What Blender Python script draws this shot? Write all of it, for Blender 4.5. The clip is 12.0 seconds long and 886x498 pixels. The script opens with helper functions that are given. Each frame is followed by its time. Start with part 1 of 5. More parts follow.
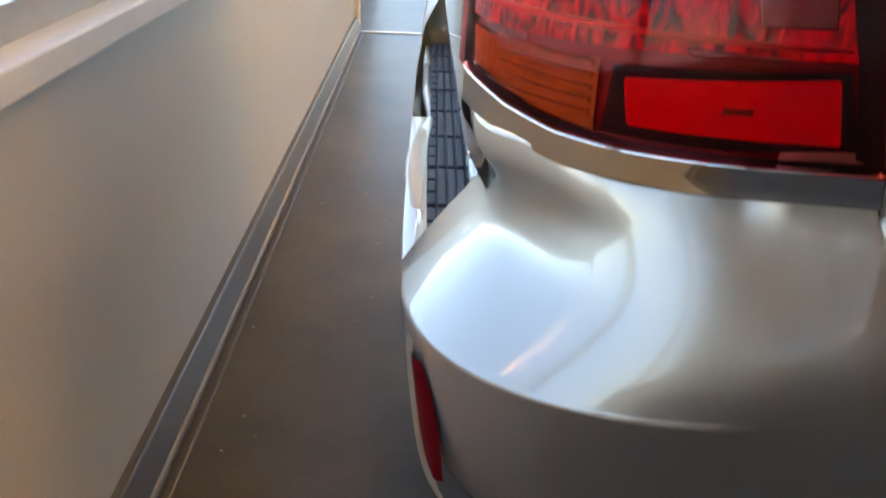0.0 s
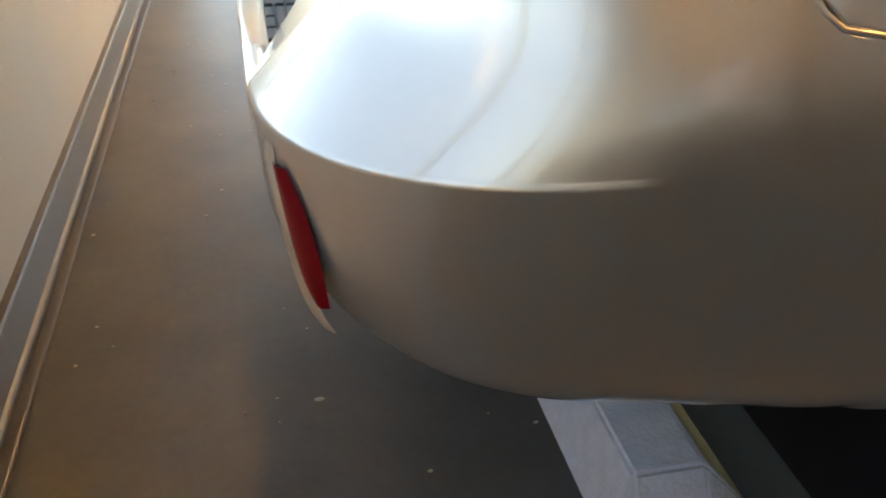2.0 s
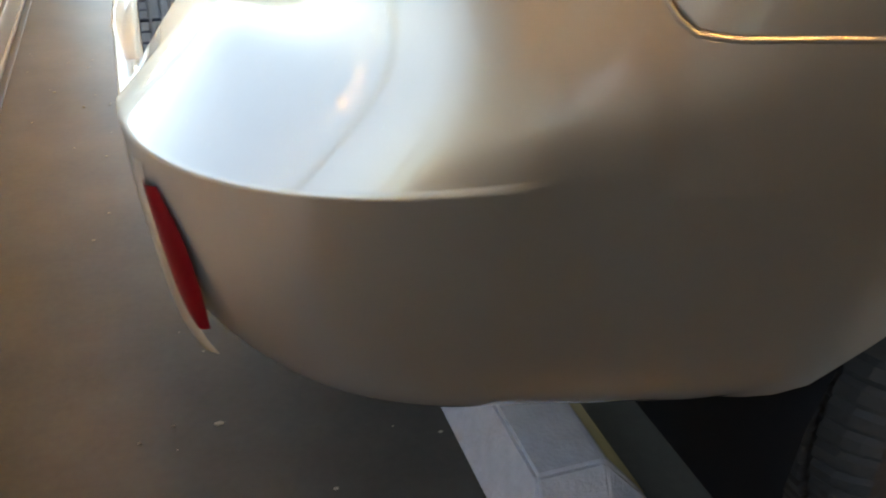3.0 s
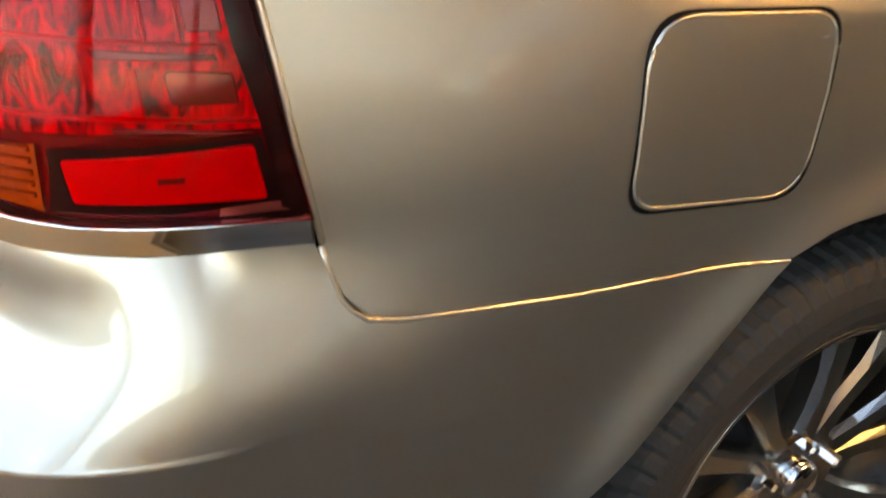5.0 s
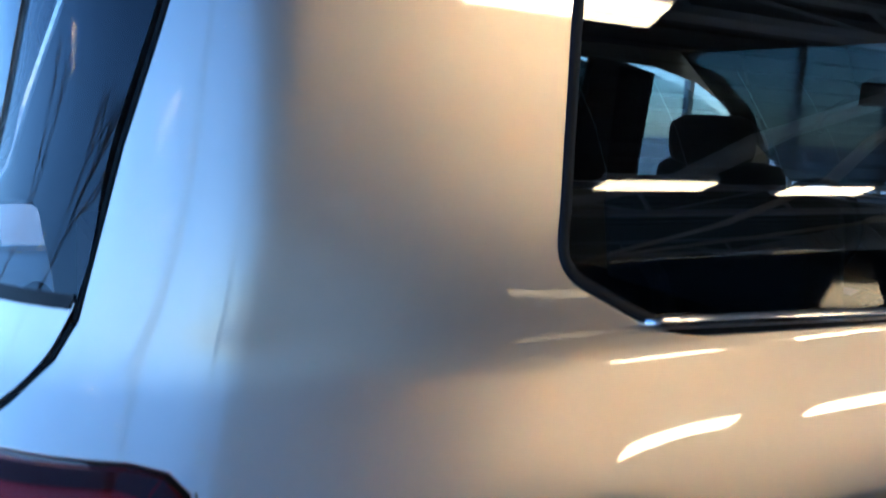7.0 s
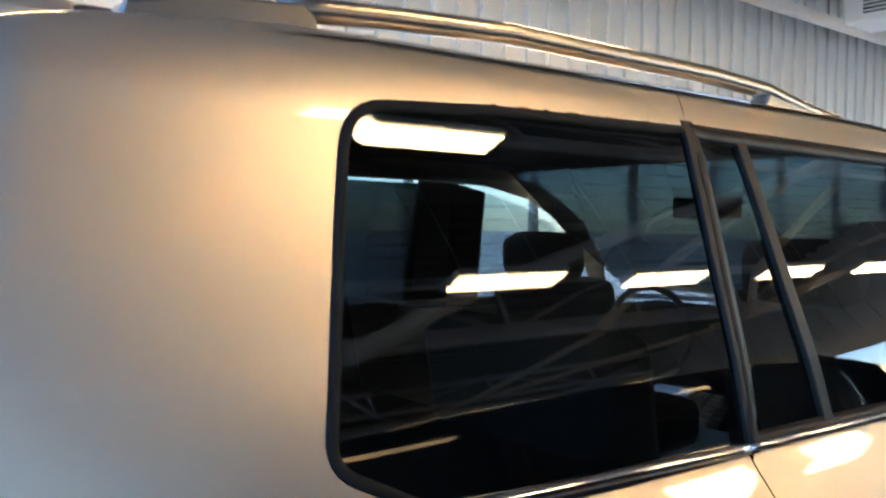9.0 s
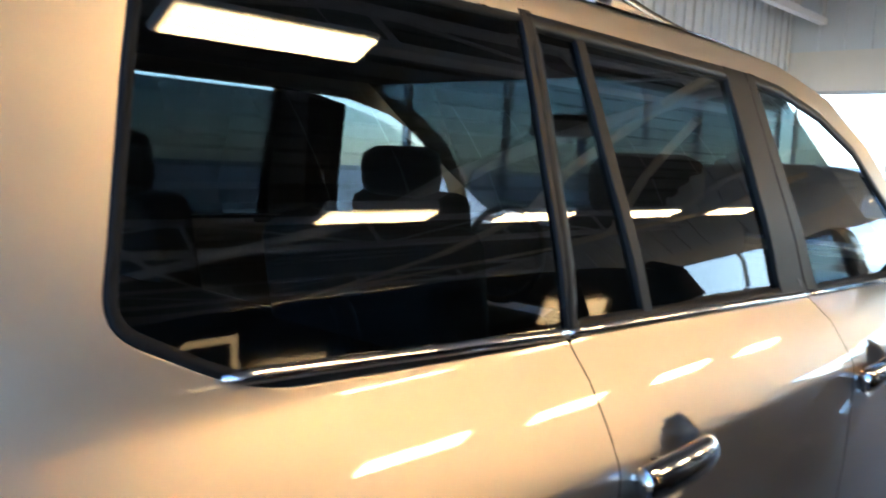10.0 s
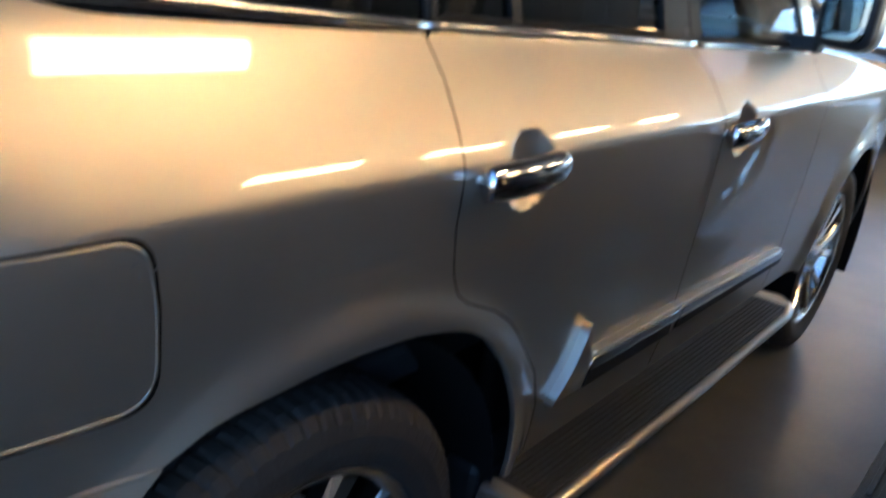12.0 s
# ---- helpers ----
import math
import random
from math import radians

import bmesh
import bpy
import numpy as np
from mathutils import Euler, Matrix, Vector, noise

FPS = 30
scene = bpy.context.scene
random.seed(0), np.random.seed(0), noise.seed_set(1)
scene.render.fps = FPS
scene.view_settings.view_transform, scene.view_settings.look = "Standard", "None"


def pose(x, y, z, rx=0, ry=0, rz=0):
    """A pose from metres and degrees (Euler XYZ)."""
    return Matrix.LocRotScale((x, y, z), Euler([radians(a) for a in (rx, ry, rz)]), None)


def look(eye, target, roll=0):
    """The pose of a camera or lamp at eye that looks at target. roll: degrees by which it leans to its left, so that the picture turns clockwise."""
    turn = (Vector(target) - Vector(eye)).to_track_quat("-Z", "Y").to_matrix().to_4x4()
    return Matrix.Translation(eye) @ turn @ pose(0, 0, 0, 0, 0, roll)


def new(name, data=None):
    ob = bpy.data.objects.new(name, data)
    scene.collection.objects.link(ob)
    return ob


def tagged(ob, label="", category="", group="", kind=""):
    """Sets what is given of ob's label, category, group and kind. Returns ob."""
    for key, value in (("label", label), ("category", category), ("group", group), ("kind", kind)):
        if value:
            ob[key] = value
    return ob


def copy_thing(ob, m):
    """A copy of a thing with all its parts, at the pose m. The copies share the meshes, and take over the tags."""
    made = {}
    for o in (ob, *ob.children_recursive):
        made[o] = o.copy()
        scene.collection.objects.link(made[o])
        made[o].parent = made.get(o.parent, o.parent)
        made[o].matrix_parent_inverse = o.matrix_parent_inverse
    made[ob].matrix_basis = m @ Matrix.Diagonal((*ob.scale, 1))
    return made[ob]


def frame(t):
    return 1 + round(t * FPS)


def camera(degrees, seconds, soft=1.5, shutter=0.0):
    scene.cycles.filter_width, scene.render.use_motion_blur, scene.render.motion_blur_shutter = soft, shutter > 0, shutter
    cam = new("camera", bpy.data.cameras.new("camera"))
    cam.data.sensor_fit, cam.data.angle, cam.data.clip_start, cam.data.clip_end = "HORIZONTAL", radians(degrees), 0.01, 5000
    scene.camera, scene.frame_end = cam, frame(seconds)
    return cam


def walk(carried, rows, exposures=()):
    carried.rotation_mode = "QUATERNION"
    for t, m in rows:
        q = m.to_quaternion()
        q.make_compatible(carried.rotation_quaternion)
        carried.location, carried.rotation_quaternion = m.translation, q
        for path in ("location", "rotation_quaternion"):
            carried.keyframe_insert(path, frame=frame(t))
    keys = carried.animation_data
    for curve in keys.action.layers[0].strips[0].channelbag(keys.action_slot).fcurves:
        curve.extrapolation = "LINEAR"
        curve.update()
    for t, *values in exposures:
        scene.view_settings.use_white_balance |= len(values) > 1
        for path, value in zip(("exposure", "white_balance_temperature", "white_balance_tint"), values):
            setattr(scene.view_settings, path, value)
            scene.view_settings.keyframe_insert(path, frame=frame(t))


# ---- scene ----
cam = camera(56.2, 12.0, 1.8, 0.4)
PATH = [
    (0, (0.167, -0.469, 1.137), (0.21, 1.335, 0.275), 2.5),
    (0.5, (0.169, -0.436, 1.062), (0.247, 1.341, 0.148), 2.0),
    (1, (0.169, -0.44, 1.04), (0.256, 1.279, 0.02), 1.6),
    (1.5, (0.164, -0.426, 1.023), (0.385, 1.231, -0.076), 0.6),
    (2, (0.159, -0.418, 1.015), (0.537, 1.241, -0.037), 1.0),
    (2.5, (0.158, -0.416, 1.01), (0.653, 1.217, -0.032), 1.5),
    (2.7, (0.16, -0.416, 1.009), (0.709, 1.205, -0.025), 2.2),
    (4.3, (0.277, -0.502, 1.12), (1.006, 1.102, 0.175), 0.0),
    (4.5, (0.275, -0.505, 1.148), (1.041, 1.087, 0.21), 0.4),
    (5, (0.273, -0.522, 1.22), (1.134, 1.053, 0.338), 3.6),
    (5.5, (0.29, -0.553, 1.286), (1.187, 1.051, 0.496), 3.6),
    (6, (0.291, -0.562, 1.348), (1.235, 1.097, 0.752), 5.2),
    (6.5, (0.273, -0.529, 1.419), (1.263, 1.155, 0.989), 3.9),
    (7, (0.276, -0.529, 1.501), (1.251, 1.188, 1.184), 3.2),
    (7.2, (0.275, -0.524, 1.531), (1.272, 1.19, 1.255), 2.6),
    (8.8, (0.373, -0.532, 1.585), (1.588, 1.057, 1.574), 0.1),
    (9, (0.389, -0.529, 1.582), (1.633, 1.035, 1.516), 0.7),
    (9.5, (0.424, -0.544, 1.554), (1.741, 0.954, 1.401), 1.7),
    (10, (0.46, -0.557, 1.511), (1.916, 0.798, 1.298), 2.7),
    (10.5, (0.489, -0.6, 1.485), (2.034, 0.636, 1.195), 3.6),
    (11, (0.513, -0.626, 1.46), (2.1, 0.529, 1.076), 5.1),
    (11.3, (0.519, -0.635, 1.451), (2.131, 0.472, 1.033), 6.2),
    (11.5, (0.515, -0.645, 1.45), (2.132, 0.439, 0.985), 7.1),
    (11.7, (0.521, -0.646, 1.422), (2.122, 0.437, 0.907), 7.1),
    (11.8, (0.521, -0.645, 1.409), (2.109, 0.438, 0.859), 7.3),
    (12, (0.535, -0.628, 1.377), (2.061, 0.477, 0.707), 8.1),
]
walk(cam, [(t, look(eye, target, roll)) for t, eye, target, roll in PATH], [(0, 3.45, 7500, 18), (1, 3.4, 8000, 17), (1.5, 3.9, 8800, 17), (2.5, 3.85, 9600, 17), (4.5, 4.05, 9300, 17), (5, 4.2, 9700, 17), (5.5, 4.15, 9500, 17), (6, 3.55, 7900, 15), (6.5, 3.0, 5300, 11), (7, 2.75, 4550, 10), (9, 3.4, 5350, 11), (9.5, 3.45, 5600, 12), (12, 3.1, 5250, 11)])

# ---------------------------------------------------------------- light
world = bpy.data.worlds.new("sky")
scene.world = world
world.use_nodes = True
wn = world.node_tree.nodes
sky = wn.new("ShaderNodeTexSky")
sky.sky_type, sky.sun_disc = "NISHITA", False
sky.sun_elevation, sky.sun_rotation = radians(38), radians(121)
sky.dust_density, sky.ozone_density = 0.2, 4.0
wn["Background"].inputs[1].default_value = 0.15
world.node_tree.links.new(sky.outputs[0], wn["Background"].inputs[0])
sun = new("sun", bpy.data.lights.new("sun", "SUN"))
sun.data.energy, sun.data.angle, sun.data.color = 3.0, radians(0.5), (1.0, 0.93, 0.84)
sun.matrix_world = look((10, -6, 9), (0, 0, 0))


# ---------------------------------------------------------------- materials
def material(name, colour, rough=0.5, metal=0.0, coat=0.0, grain=0.0, grain_size=40.0, bump=0.0, bump_size=60.0, coat_rough=0.03):
    m = bpy.data.materials.new(name)
    m.use_nodes = True
    n, l = m.node_tree.nodes, m.node_tree.links
    b = n["Principled BSDF"]
    b.inputs["Base Color"].default_value = (*colour, 1)
    b.inputs["Roughness"].default_value = rough
    b.inputs["Metallic"].default_value = metal
    b.inputs["Coat Weight"].default_value = coat
    b.inputs["Coat Roughness"].default_value = coat_rough
    if grain or bump:
        tc = n.new("ShaderNodeTexCoord")
    if grain:
        fine, wide, mix, ramp = n.new("ShaderNodeTexNoise"), n.new("ShaderNodeTexNoise"), n.new("ShaderNodeMath"), n.new("ShaderNodeMapRange")
        fine.inputs["Scale"].default_value, wide.inputs["Scale"].default_value = grain_size, grain_size / 14
        fine.inputs["Detail"].default_value = wide.inputs["Detail"].default_value = 4
        for x in (fine, wide):
            l.new(tc.outputs["Object"], x.inputs["Vector"])
        l.new(fine.outputs["Fac"], mix.inputs[0]), l.new(wide.outputs["Fac"], mix.inputs[1])
        ramp.inputs["From Min"].default_value, ramp.inputs["From Max"].default_value = 0.3, 1.7
        ramp.inputs["To Min"].default_value, ramp.inputs["To Max"].default_value = 1 - grain, 1 + grain
        l.new(mix.outputs[0], ramp.inputs["Value"])
        mul = n.new("ShaderNodeMix")
        mul.data_type, mul.blend_type = "RGBA", "MULTIPLY"
        mul.inputs["Factor"].default_value = 1
        mul.inputs["A"].default_value = (*colour, 1)
        l.new(ramp.outputs["Result"], mul.inputs["B"])
        l.new(mul.outputs["Result"], b.inputs["Base Color"])
        rr = n.new("ShaderNodeMapRange")
        rr.inputs["From Min"].default_value, rr.inputs["From Max"].default_value = 0.1, 0.9
        rr.inputs["To Min"].default_value, rr.inputs["To Max"].default_value = max(rough - 0.25 * grain, 0), min(rough + 0.25 * grain, 1)
        l.new(wide.outputs["Fac"], rr.inputs["Value"]), l.new(rr.outputs["Result"], b.inputs["Roughness"])
    if bump:
        t, bp = n.new("ShaderNodeTexNoise"), n.new("ShaderNodeBump")
        t.inputs["Scale"].default_value = bump_size
        t.inputs["Detail"].default_value = 3
        bp.inputs["Strength"].default_value, bp.inputs["Distance"].default_value = bump, 0.01
        l.new(tc.outputs["Object"], t.inputs["Vector"])
        l.new(t.outputs["Fac"], bp.inputs["Height"]), l.new(bp.outputs["Normal"], b.inputs["Normal"])
    return m


def mottle(m, dark, light, wide, fine, r0, r1):
    """Cloudy stains with a fine speckle over a plain material."""
    n, l = m.node_tree.nodes, m.node_tree.links
    b = n["Principled BSDF"]
    tc, a, f, ad, ramp, rr = n.new("ShaderNodeTexCoord"), n.new("ShaderNodeTexNoise"), n.new("ShaderNodeTexNoise"), n.new("ShaderNodeMix"), n.new("ShaderNodeValToRGB"), n.new("ShaderNodeMapRange")
    a.inputs["Scale"].default_value, a.inputs["Detail"].default_value, a.inputs["Roughness"].default_value = wide, 6, 0.62
    f.inputs["Scale"].default_value, f.inputs["Detail"].default_value = fine, 5
    ad.inputs["Factor"].default_value = 0.18
    l.new(tc.outputs["Object"], a.inputs["Vector"]), l.new(tc.outputs["Object"], f.inputs["Vector"])
    l.new(a.outputs["Fac"], ad.inputs["A"]), l.new(f.outputs["Fac"], ad.inputs["B"])
    l.new(ad.outputs["Result"], ramp.inputs["Fac"])
    ramp.color_ramp.elements[0].position, ramp.color_ramp.elements[1].position = 0.28, 0.72
    ramp.color_ramp.elements[0].color, ramp.color_ramp.elements[1].color = (*dark, 1), (*light, 1)
    l.new(ramp.outputs["Color"], b.inputs["Base Color"])
    rr.inputs["From Min"].default_value, rr.inputs["From Max"].default_value = 0.25, 0.75
    rr.inputs["To Min"].default_value, rr.inputs["To Max"].default_value = r0, r1
    b.inputs["Roughness"].default_value = (r0 + r1) / 2
    bp = n.new("ShaderNodeBump")
    bp.inputs["Strength"].default_value, bp.inputs["Distance"].default_value = 0.03, 0.002
    l.new(f.outputs["Fac"], bp.inputs["Height"]), l.new(bp.outputs["Normal"], b.inputs["Normal"])


def glass(name, tint, rough=0.0, ior=1.52, thin=False):
    """Tinted glazing: a gloss over a coloured see-through; thin panes look alike from both sides."""
    m = bpy.data.materials.new(name)
    m.use_nodes = True
    n, l = m.node_tree.nodes, m.node_tree.links
    n.remove(n["Principled BSDF"])
    tr, gl, mix = n.new("ShaderNodeBsdfTransparent"), n.new("ShaderNodeBsdfGlossy"), n.new("ShaderNodeMixShader")
    tr.inputs["Color"].default_value = (*tint, 1)
    gl.inputs["Roughness"].default_value = rough
    if thin:
        edge, power, gain = n.new("ShaderNodeLayerWeight"), n.new("ShaderNodeMath"), n.new("ShaderNodeMath")
        f0 = ((ior - 1) / (ior + 1)) ** 2
        edge.inputs["Blend"].default_value = 0.5
        power.operation, gain.operation = "POWER", "MULTIPLY_ADD"
        power.inputs[1].default_value = 5
        gain.inputs[1].default_value, gain.inputs[2].default_value = 1 - f0, f0
        l.new(edge.outputs["Facing"], power.inputs[0]), l.new(power.outputs[0], gain.inputs[0])
        l.new(gain.outputs[0], mix.inputs[0])
    else:
        fr = n.new("ShaderNodeFresnel")
        fr.inputs["IOR"].default_value = ior
        l.new(fr.outputs[0], mix.inputs[0])
    l.new(tr.outputs[0], mix.inputs[1]), l.new(gl.outputs[0], mix.inputs[2])
    l.new(mix.outputs[0], n["Material Output"].inputs["Surface"])
    return m


def glow(name, colour, strength):
    m = bpy.data.materials.new(name)
    m.use_nodes = True
    b = m.node_tree.nodes["Principled BSDF"]
    b.inputs["Base Color"].default_value = (*colour, 1)
    b.inputs["Emission Color"].default_value = (*colour, 1)
    b.inputs["Emission Strength"].default_value = strength
    return m


PAINT = material("champagne_paint", (0.50, 0.450, 0.370), 0.41, 0.92, 1.0, 0.03, 900)
PAINT.node_tree.nodes["Principled BSDF"].inputs["Coat IOR"].default_value = 1.65
DARK_GAP = material("dark_gap", (0.006, 0.006, 0.006), 0.8)
DARK_GAP.node_tree.nodes["Principled BSDF"].inputs["Specular IOR Level"].default_value = 0.1
RUBBER = material("black_rubber", (0.011, 0.011, 0.011), 0.5, 0, 0, 0.2, 90, 0.1, 200)
TYRE = material("tyre_rubber", (0.030, 0.027, 0.023), 0.75, 0, 0, 0.25, 60, 0.15, 150)
TRIM_BLACK = material("black_trim", (0.008, 0.0078, 0.0075), 0.48, 0, 0.0, 0.1, 200)
TRIM_BLACK.node_tree.nodes["Principled BSDF"].inputs["Specular IOR Level"].default_value = 0.2
CHROME = material("chrome", (0.75, 0.75, 0.76), 0.06, 1.0)
ALLOY = material("wheel_alloy", (0.62, 0.6, 0.56), 0.2, 1.0, 0.4, 0.05, 120)
PRIVACY = glass("privacy_glass", (0.155, 0.185, 0.195))
DEEP_TINT = glass("deep_privacy_glass", (0.022, 0.028, 0.031), thin=True)
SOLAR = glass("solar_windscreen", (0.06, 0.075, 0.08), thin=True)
SIDE_TINT = glass("side_glass", (0.42, 0.48, 0.49), thin=True)
REAR_GLASS = glass("rear_window_glass", (0.20, 0.21, 0.22))
SEAL = material("window_seal", (0.004, 0.004, 0.004), 0.7)
SEAL.node_tree.nodes["Principled BSDF"].inputs["Specular IOR Level"].default_value = 0.2
CLEAR_TINT = glass("tinted_glass", (0.55, 0.6, 0.56))
CABIN = material("cabin_trim", (0.03, 0.028, 0.027), 0.7, 0, 0, 0.2, 40)
PAD = material("step_pad_rubber", (0.045, 0.048, 0.055), 0.55, 0, 0, 0.2, 80)
RED = material("red_lens", (0.70, 0.0, 0.010), 0.3, 0.0, 0.0, 0.12, 120, 0.04, 180)
RED.node_tree.nodes["Principled BSDF"].inputs["Specular IOR Level"].default_value = 0.12
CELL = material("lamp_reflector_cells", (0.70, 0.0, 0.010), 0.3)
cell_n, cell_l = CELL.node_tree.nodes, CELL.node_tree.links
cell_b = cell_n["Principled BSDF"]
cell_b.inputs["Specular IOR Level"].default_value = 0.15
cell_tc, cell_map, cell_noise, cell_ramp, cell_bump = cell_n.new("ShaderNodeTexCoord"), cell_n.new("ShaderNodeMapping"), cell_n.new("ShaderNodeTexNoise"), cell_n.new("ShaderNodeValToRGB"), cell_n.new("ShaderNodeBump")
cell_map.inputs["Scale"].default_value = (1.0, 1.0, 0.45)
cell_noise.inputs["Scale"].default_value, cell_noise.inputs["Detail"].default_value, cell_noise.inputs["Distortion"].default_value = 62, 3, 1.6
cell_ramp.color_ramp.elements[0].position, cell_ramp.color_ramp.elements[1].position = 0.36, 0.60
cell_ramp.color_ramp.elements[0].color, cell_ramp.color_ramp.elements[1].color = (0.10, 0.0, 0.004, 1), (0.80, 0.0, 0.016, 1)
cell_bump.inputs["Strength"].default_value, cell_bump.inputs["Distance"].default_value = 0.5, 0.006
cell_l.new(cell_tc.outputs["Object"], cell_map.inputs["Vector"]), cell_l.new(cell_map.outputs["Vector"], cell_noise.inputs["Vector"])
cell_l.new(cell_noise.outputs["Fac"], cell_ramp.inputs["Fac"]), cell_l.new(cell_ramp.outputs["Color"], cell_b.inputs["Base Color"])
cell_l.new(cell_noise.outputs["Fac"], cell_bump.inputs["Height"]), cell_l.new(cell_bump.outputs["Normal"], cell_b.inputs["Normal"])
DARK_RED = material("smoked_red_lens", (0.12, 0.002, 0.005), 0.15, 0.0, 1.0)
AMBER = material("amber_lens", (0.34, 0.17, 0.003), 0.3, 0.0, 0.0, 0.4, 60, 0.3, 90)
REFLECTOR = material("red_reflector", (0.13, 0.001, 0.004), 0.3, 0, 0.0)
REFLECTOR.node_tree.nodes["Principled BSDF"].inputs["Specular IOR Level"].default_value = 0.15
WALL = material("wall_paint", (0.62, 0.59, 0.55), 0.5, 0, 0, 0.04, 6, 0.05, 120)
WHITE = material("white_gloss_paint", (0.8, 0.8, 0.8), 0.3, 0, 0, 0.03, 10)
BASE = material("vinyl_baseboard", (0.10, 0.09, 0.082), 0.35, 0, 0, 0.1, 30)
FLOOR = material("polished_concrete", (0.08, 0.074, 0.063), 0.32)
mottle(FLOOR, (0.048, 0.045, 0.038), (0.118, 0.108, 0.088), 2.3, 60, 0.27, 0.42)
FLOOR.node_tree.nodes["Principled BSDF"].inputs["Specular IOR Level"].default_value = 0.40
METAL_WALL = material("corrugated_metal", (0.6, 0.62, 0.62), 0.45, 0.1, 0, 0.06, 5)
CEILING = material("ceiling_deck", (0.16, 0.15, 0.14), 0.7, 0, 0, 0.1, 4)
TUBE = glow("warm_tube", (1.0, 0.64, 0.26), 8)
LENS = glass("lamp_lens", (0.95, 0.38, 0.38), 0.02, 1.27)
MIRROR = material("mirror_glass", (0.22, 0.25, 0.25), 0.02, 1.0)
RAIL = material("satin_rail", (0.30, 0.27, 0.23), 0.25, 0.9, 0.2, 0.08, 60)
BRAKE = material("brake_disc", (0.10, 0.09, 0.085), 0.4, 0.8)
ASPHALT = material("pale_concrete", (0.40, 0.39, 0.37), 0.8, 0, 0, 0.2, 3)
SEAL_STRIP = material("sealant", (0.36, 0.34, 0.31), 0.4, 0, 0, 0.15, 20)
HEADER = material("pale_plaster", (0.68, 0.63, 0.55), 0.6, 0, 0, 0.05, 4)
FRAME = material("window_frame_metal", (0.45, 0.45, 0.44), 0.35, 0.4, 0, 0.05, 20)
PANE = glass("window_pane", (0.76, 0.765, 0.75), thin=True)
TRUSS = material("white_steel", (0.62, 0.60, 0.57), 0.4, 0.0, 0, 0.1, 8)
CONDUIT = material("tan_pipe", (0.85, 0.70, 0.50), 0.4, 0.0, 0, 0.1, 8)
GRILLE = material("dark_grille", (0.05, 0.05, 0.05), 0.4, 0.3)
BLOCK = material("block_concrete", (0.55, 0.56, 0.58), 0.7, 0, 0, 0.25, 40, 0.3, 120)
YELLOW = material("faded_yellow_paint", (0.45, 0.36, 0.14), 0.6, 0, 0, 0.3, 30)
GRIT = material("pale_grit", (0.42, 0.36, 0.28), 0.8)
BLACK_PAINT = material("black_paint", (0.008, 0.008, 0.009), 0.12, 0.0, 1.0, 0.05, 200)
GREY_PAINT = material("grey_paint", (0.07, 0.07, 0.078), 0.28, 0.7, 1.0, 0.03, 600)
DARK_GLASS = material("dark_glazing", (0.01, 0.011, 0.012), 0.04, 0.0, 0.6)
HEADLIGHT = material("headlight_lens", (0.5, 0.48, 0.45), 0.08, 0.7, 0.8)
BARK = material("bark", (0.10, 0.08, 0.065), 0.9, 0, 0, 0.3, 20)


# ---------------------------------------------------------------- mesh helpers
def part(name, bm, mat, parent=None, label="", smooth=False):
    me = bpy.data.meshes.new(name)
    if isinstance(bm, bmesh.types.BMesh):
        bm.to_mesh(me), bm.free()
    else:
        me.from_pydata(*bm)
    me.materials.append(mat)
    if smooth:
        me.shade_smooth()
    ob = new(name, me)
    if parent:
        ob.parent = parent
    if label:
        tagged(ob, label)
    return ob


def empty(name, label, category, **k):
    return tagged(new(name), label, category, **k)


def box_bm(lo, hi, bevel=0.0, bm=None):
    bm = bm or bmesh.new()
    c, s = [(a + b) / 2 for a, b in zip(lo, hi)], [abs(b - a) for a, b in zip(lo, hi)]
    r = bmesh.ops.create_cube(bm, size=1, matrix=Matrix.Translation(c) @ Matrix.Diagonal((*s, 1)))
    if bevel:
        es = list({e for v in r["verts"] for e in v.link_edges})
        bmesh.ops.bevel(bm, geom=es, offset=bevel, segments=2, affect="EDGES", profile=0.5)
    return bm


def tube_bm(points, radius, sides=10, bm=None, caps=True):
    """A round bar along points; radius may be a list."""
    bm = bm or bmesh.new()
    pts = [Vector(p) for p in points]
    rad = radius if isinstance(radius, (list, tuple)) else [radius] * len(pts)
    rings = []
    for i, p in enumerate(pts):
        d = (pts[min(i + 1, len(pts) - 1)] - pts[max(i - 1, 0)]).normalized()
        a = d.cross(Vector((0, 0, 1)) if abs(d.z) < 0.9 else Vector((1, 0, 0))).normalized()
        b = d.cross(a)
        rings.append([bm.verts.new(p + (a * math.cos(k * math.tau / sides) + b * math.sin(k * math.tau / sides)) * rad[i]) for k in range(sides)])
    for r, s in zip(rings, rings[1:]):
        for k in range(sides):
            bm.faces.new((r[k], r[(k + 1) % sides], s[(k + 1) % sides], s[k]))
    if caps:
        bm.faces.new(rings[0]), bm.faces.new(rings[-1][::-1])
    bmesh.ops.recalc_face_normals(bm, faces=bm.faces)
    return bm


def curve(table):
    """A smooth line through (x, y) pairs."""
    x, y = np.array(table, float).T
    d = np.gradient(y, x)

    def f(q):
        q = np.clip(q, x[0], x[-1])
        i = np.clip(np.searchsorted(x, q) - 1, 0, len(x) - 2)
        h = x[i + 1] - x[i]
        s = (q - x[i]) / h
        return (2 * s**3 - 3 * s**2 + 1) * y[i] + (s**3 - 2 * s**2 + s) * h * d[i] + (3 * s**2 - 2 * s**3) * y[i + 1] + (s**3 - s**2) * h * d[i + 1]

    return f


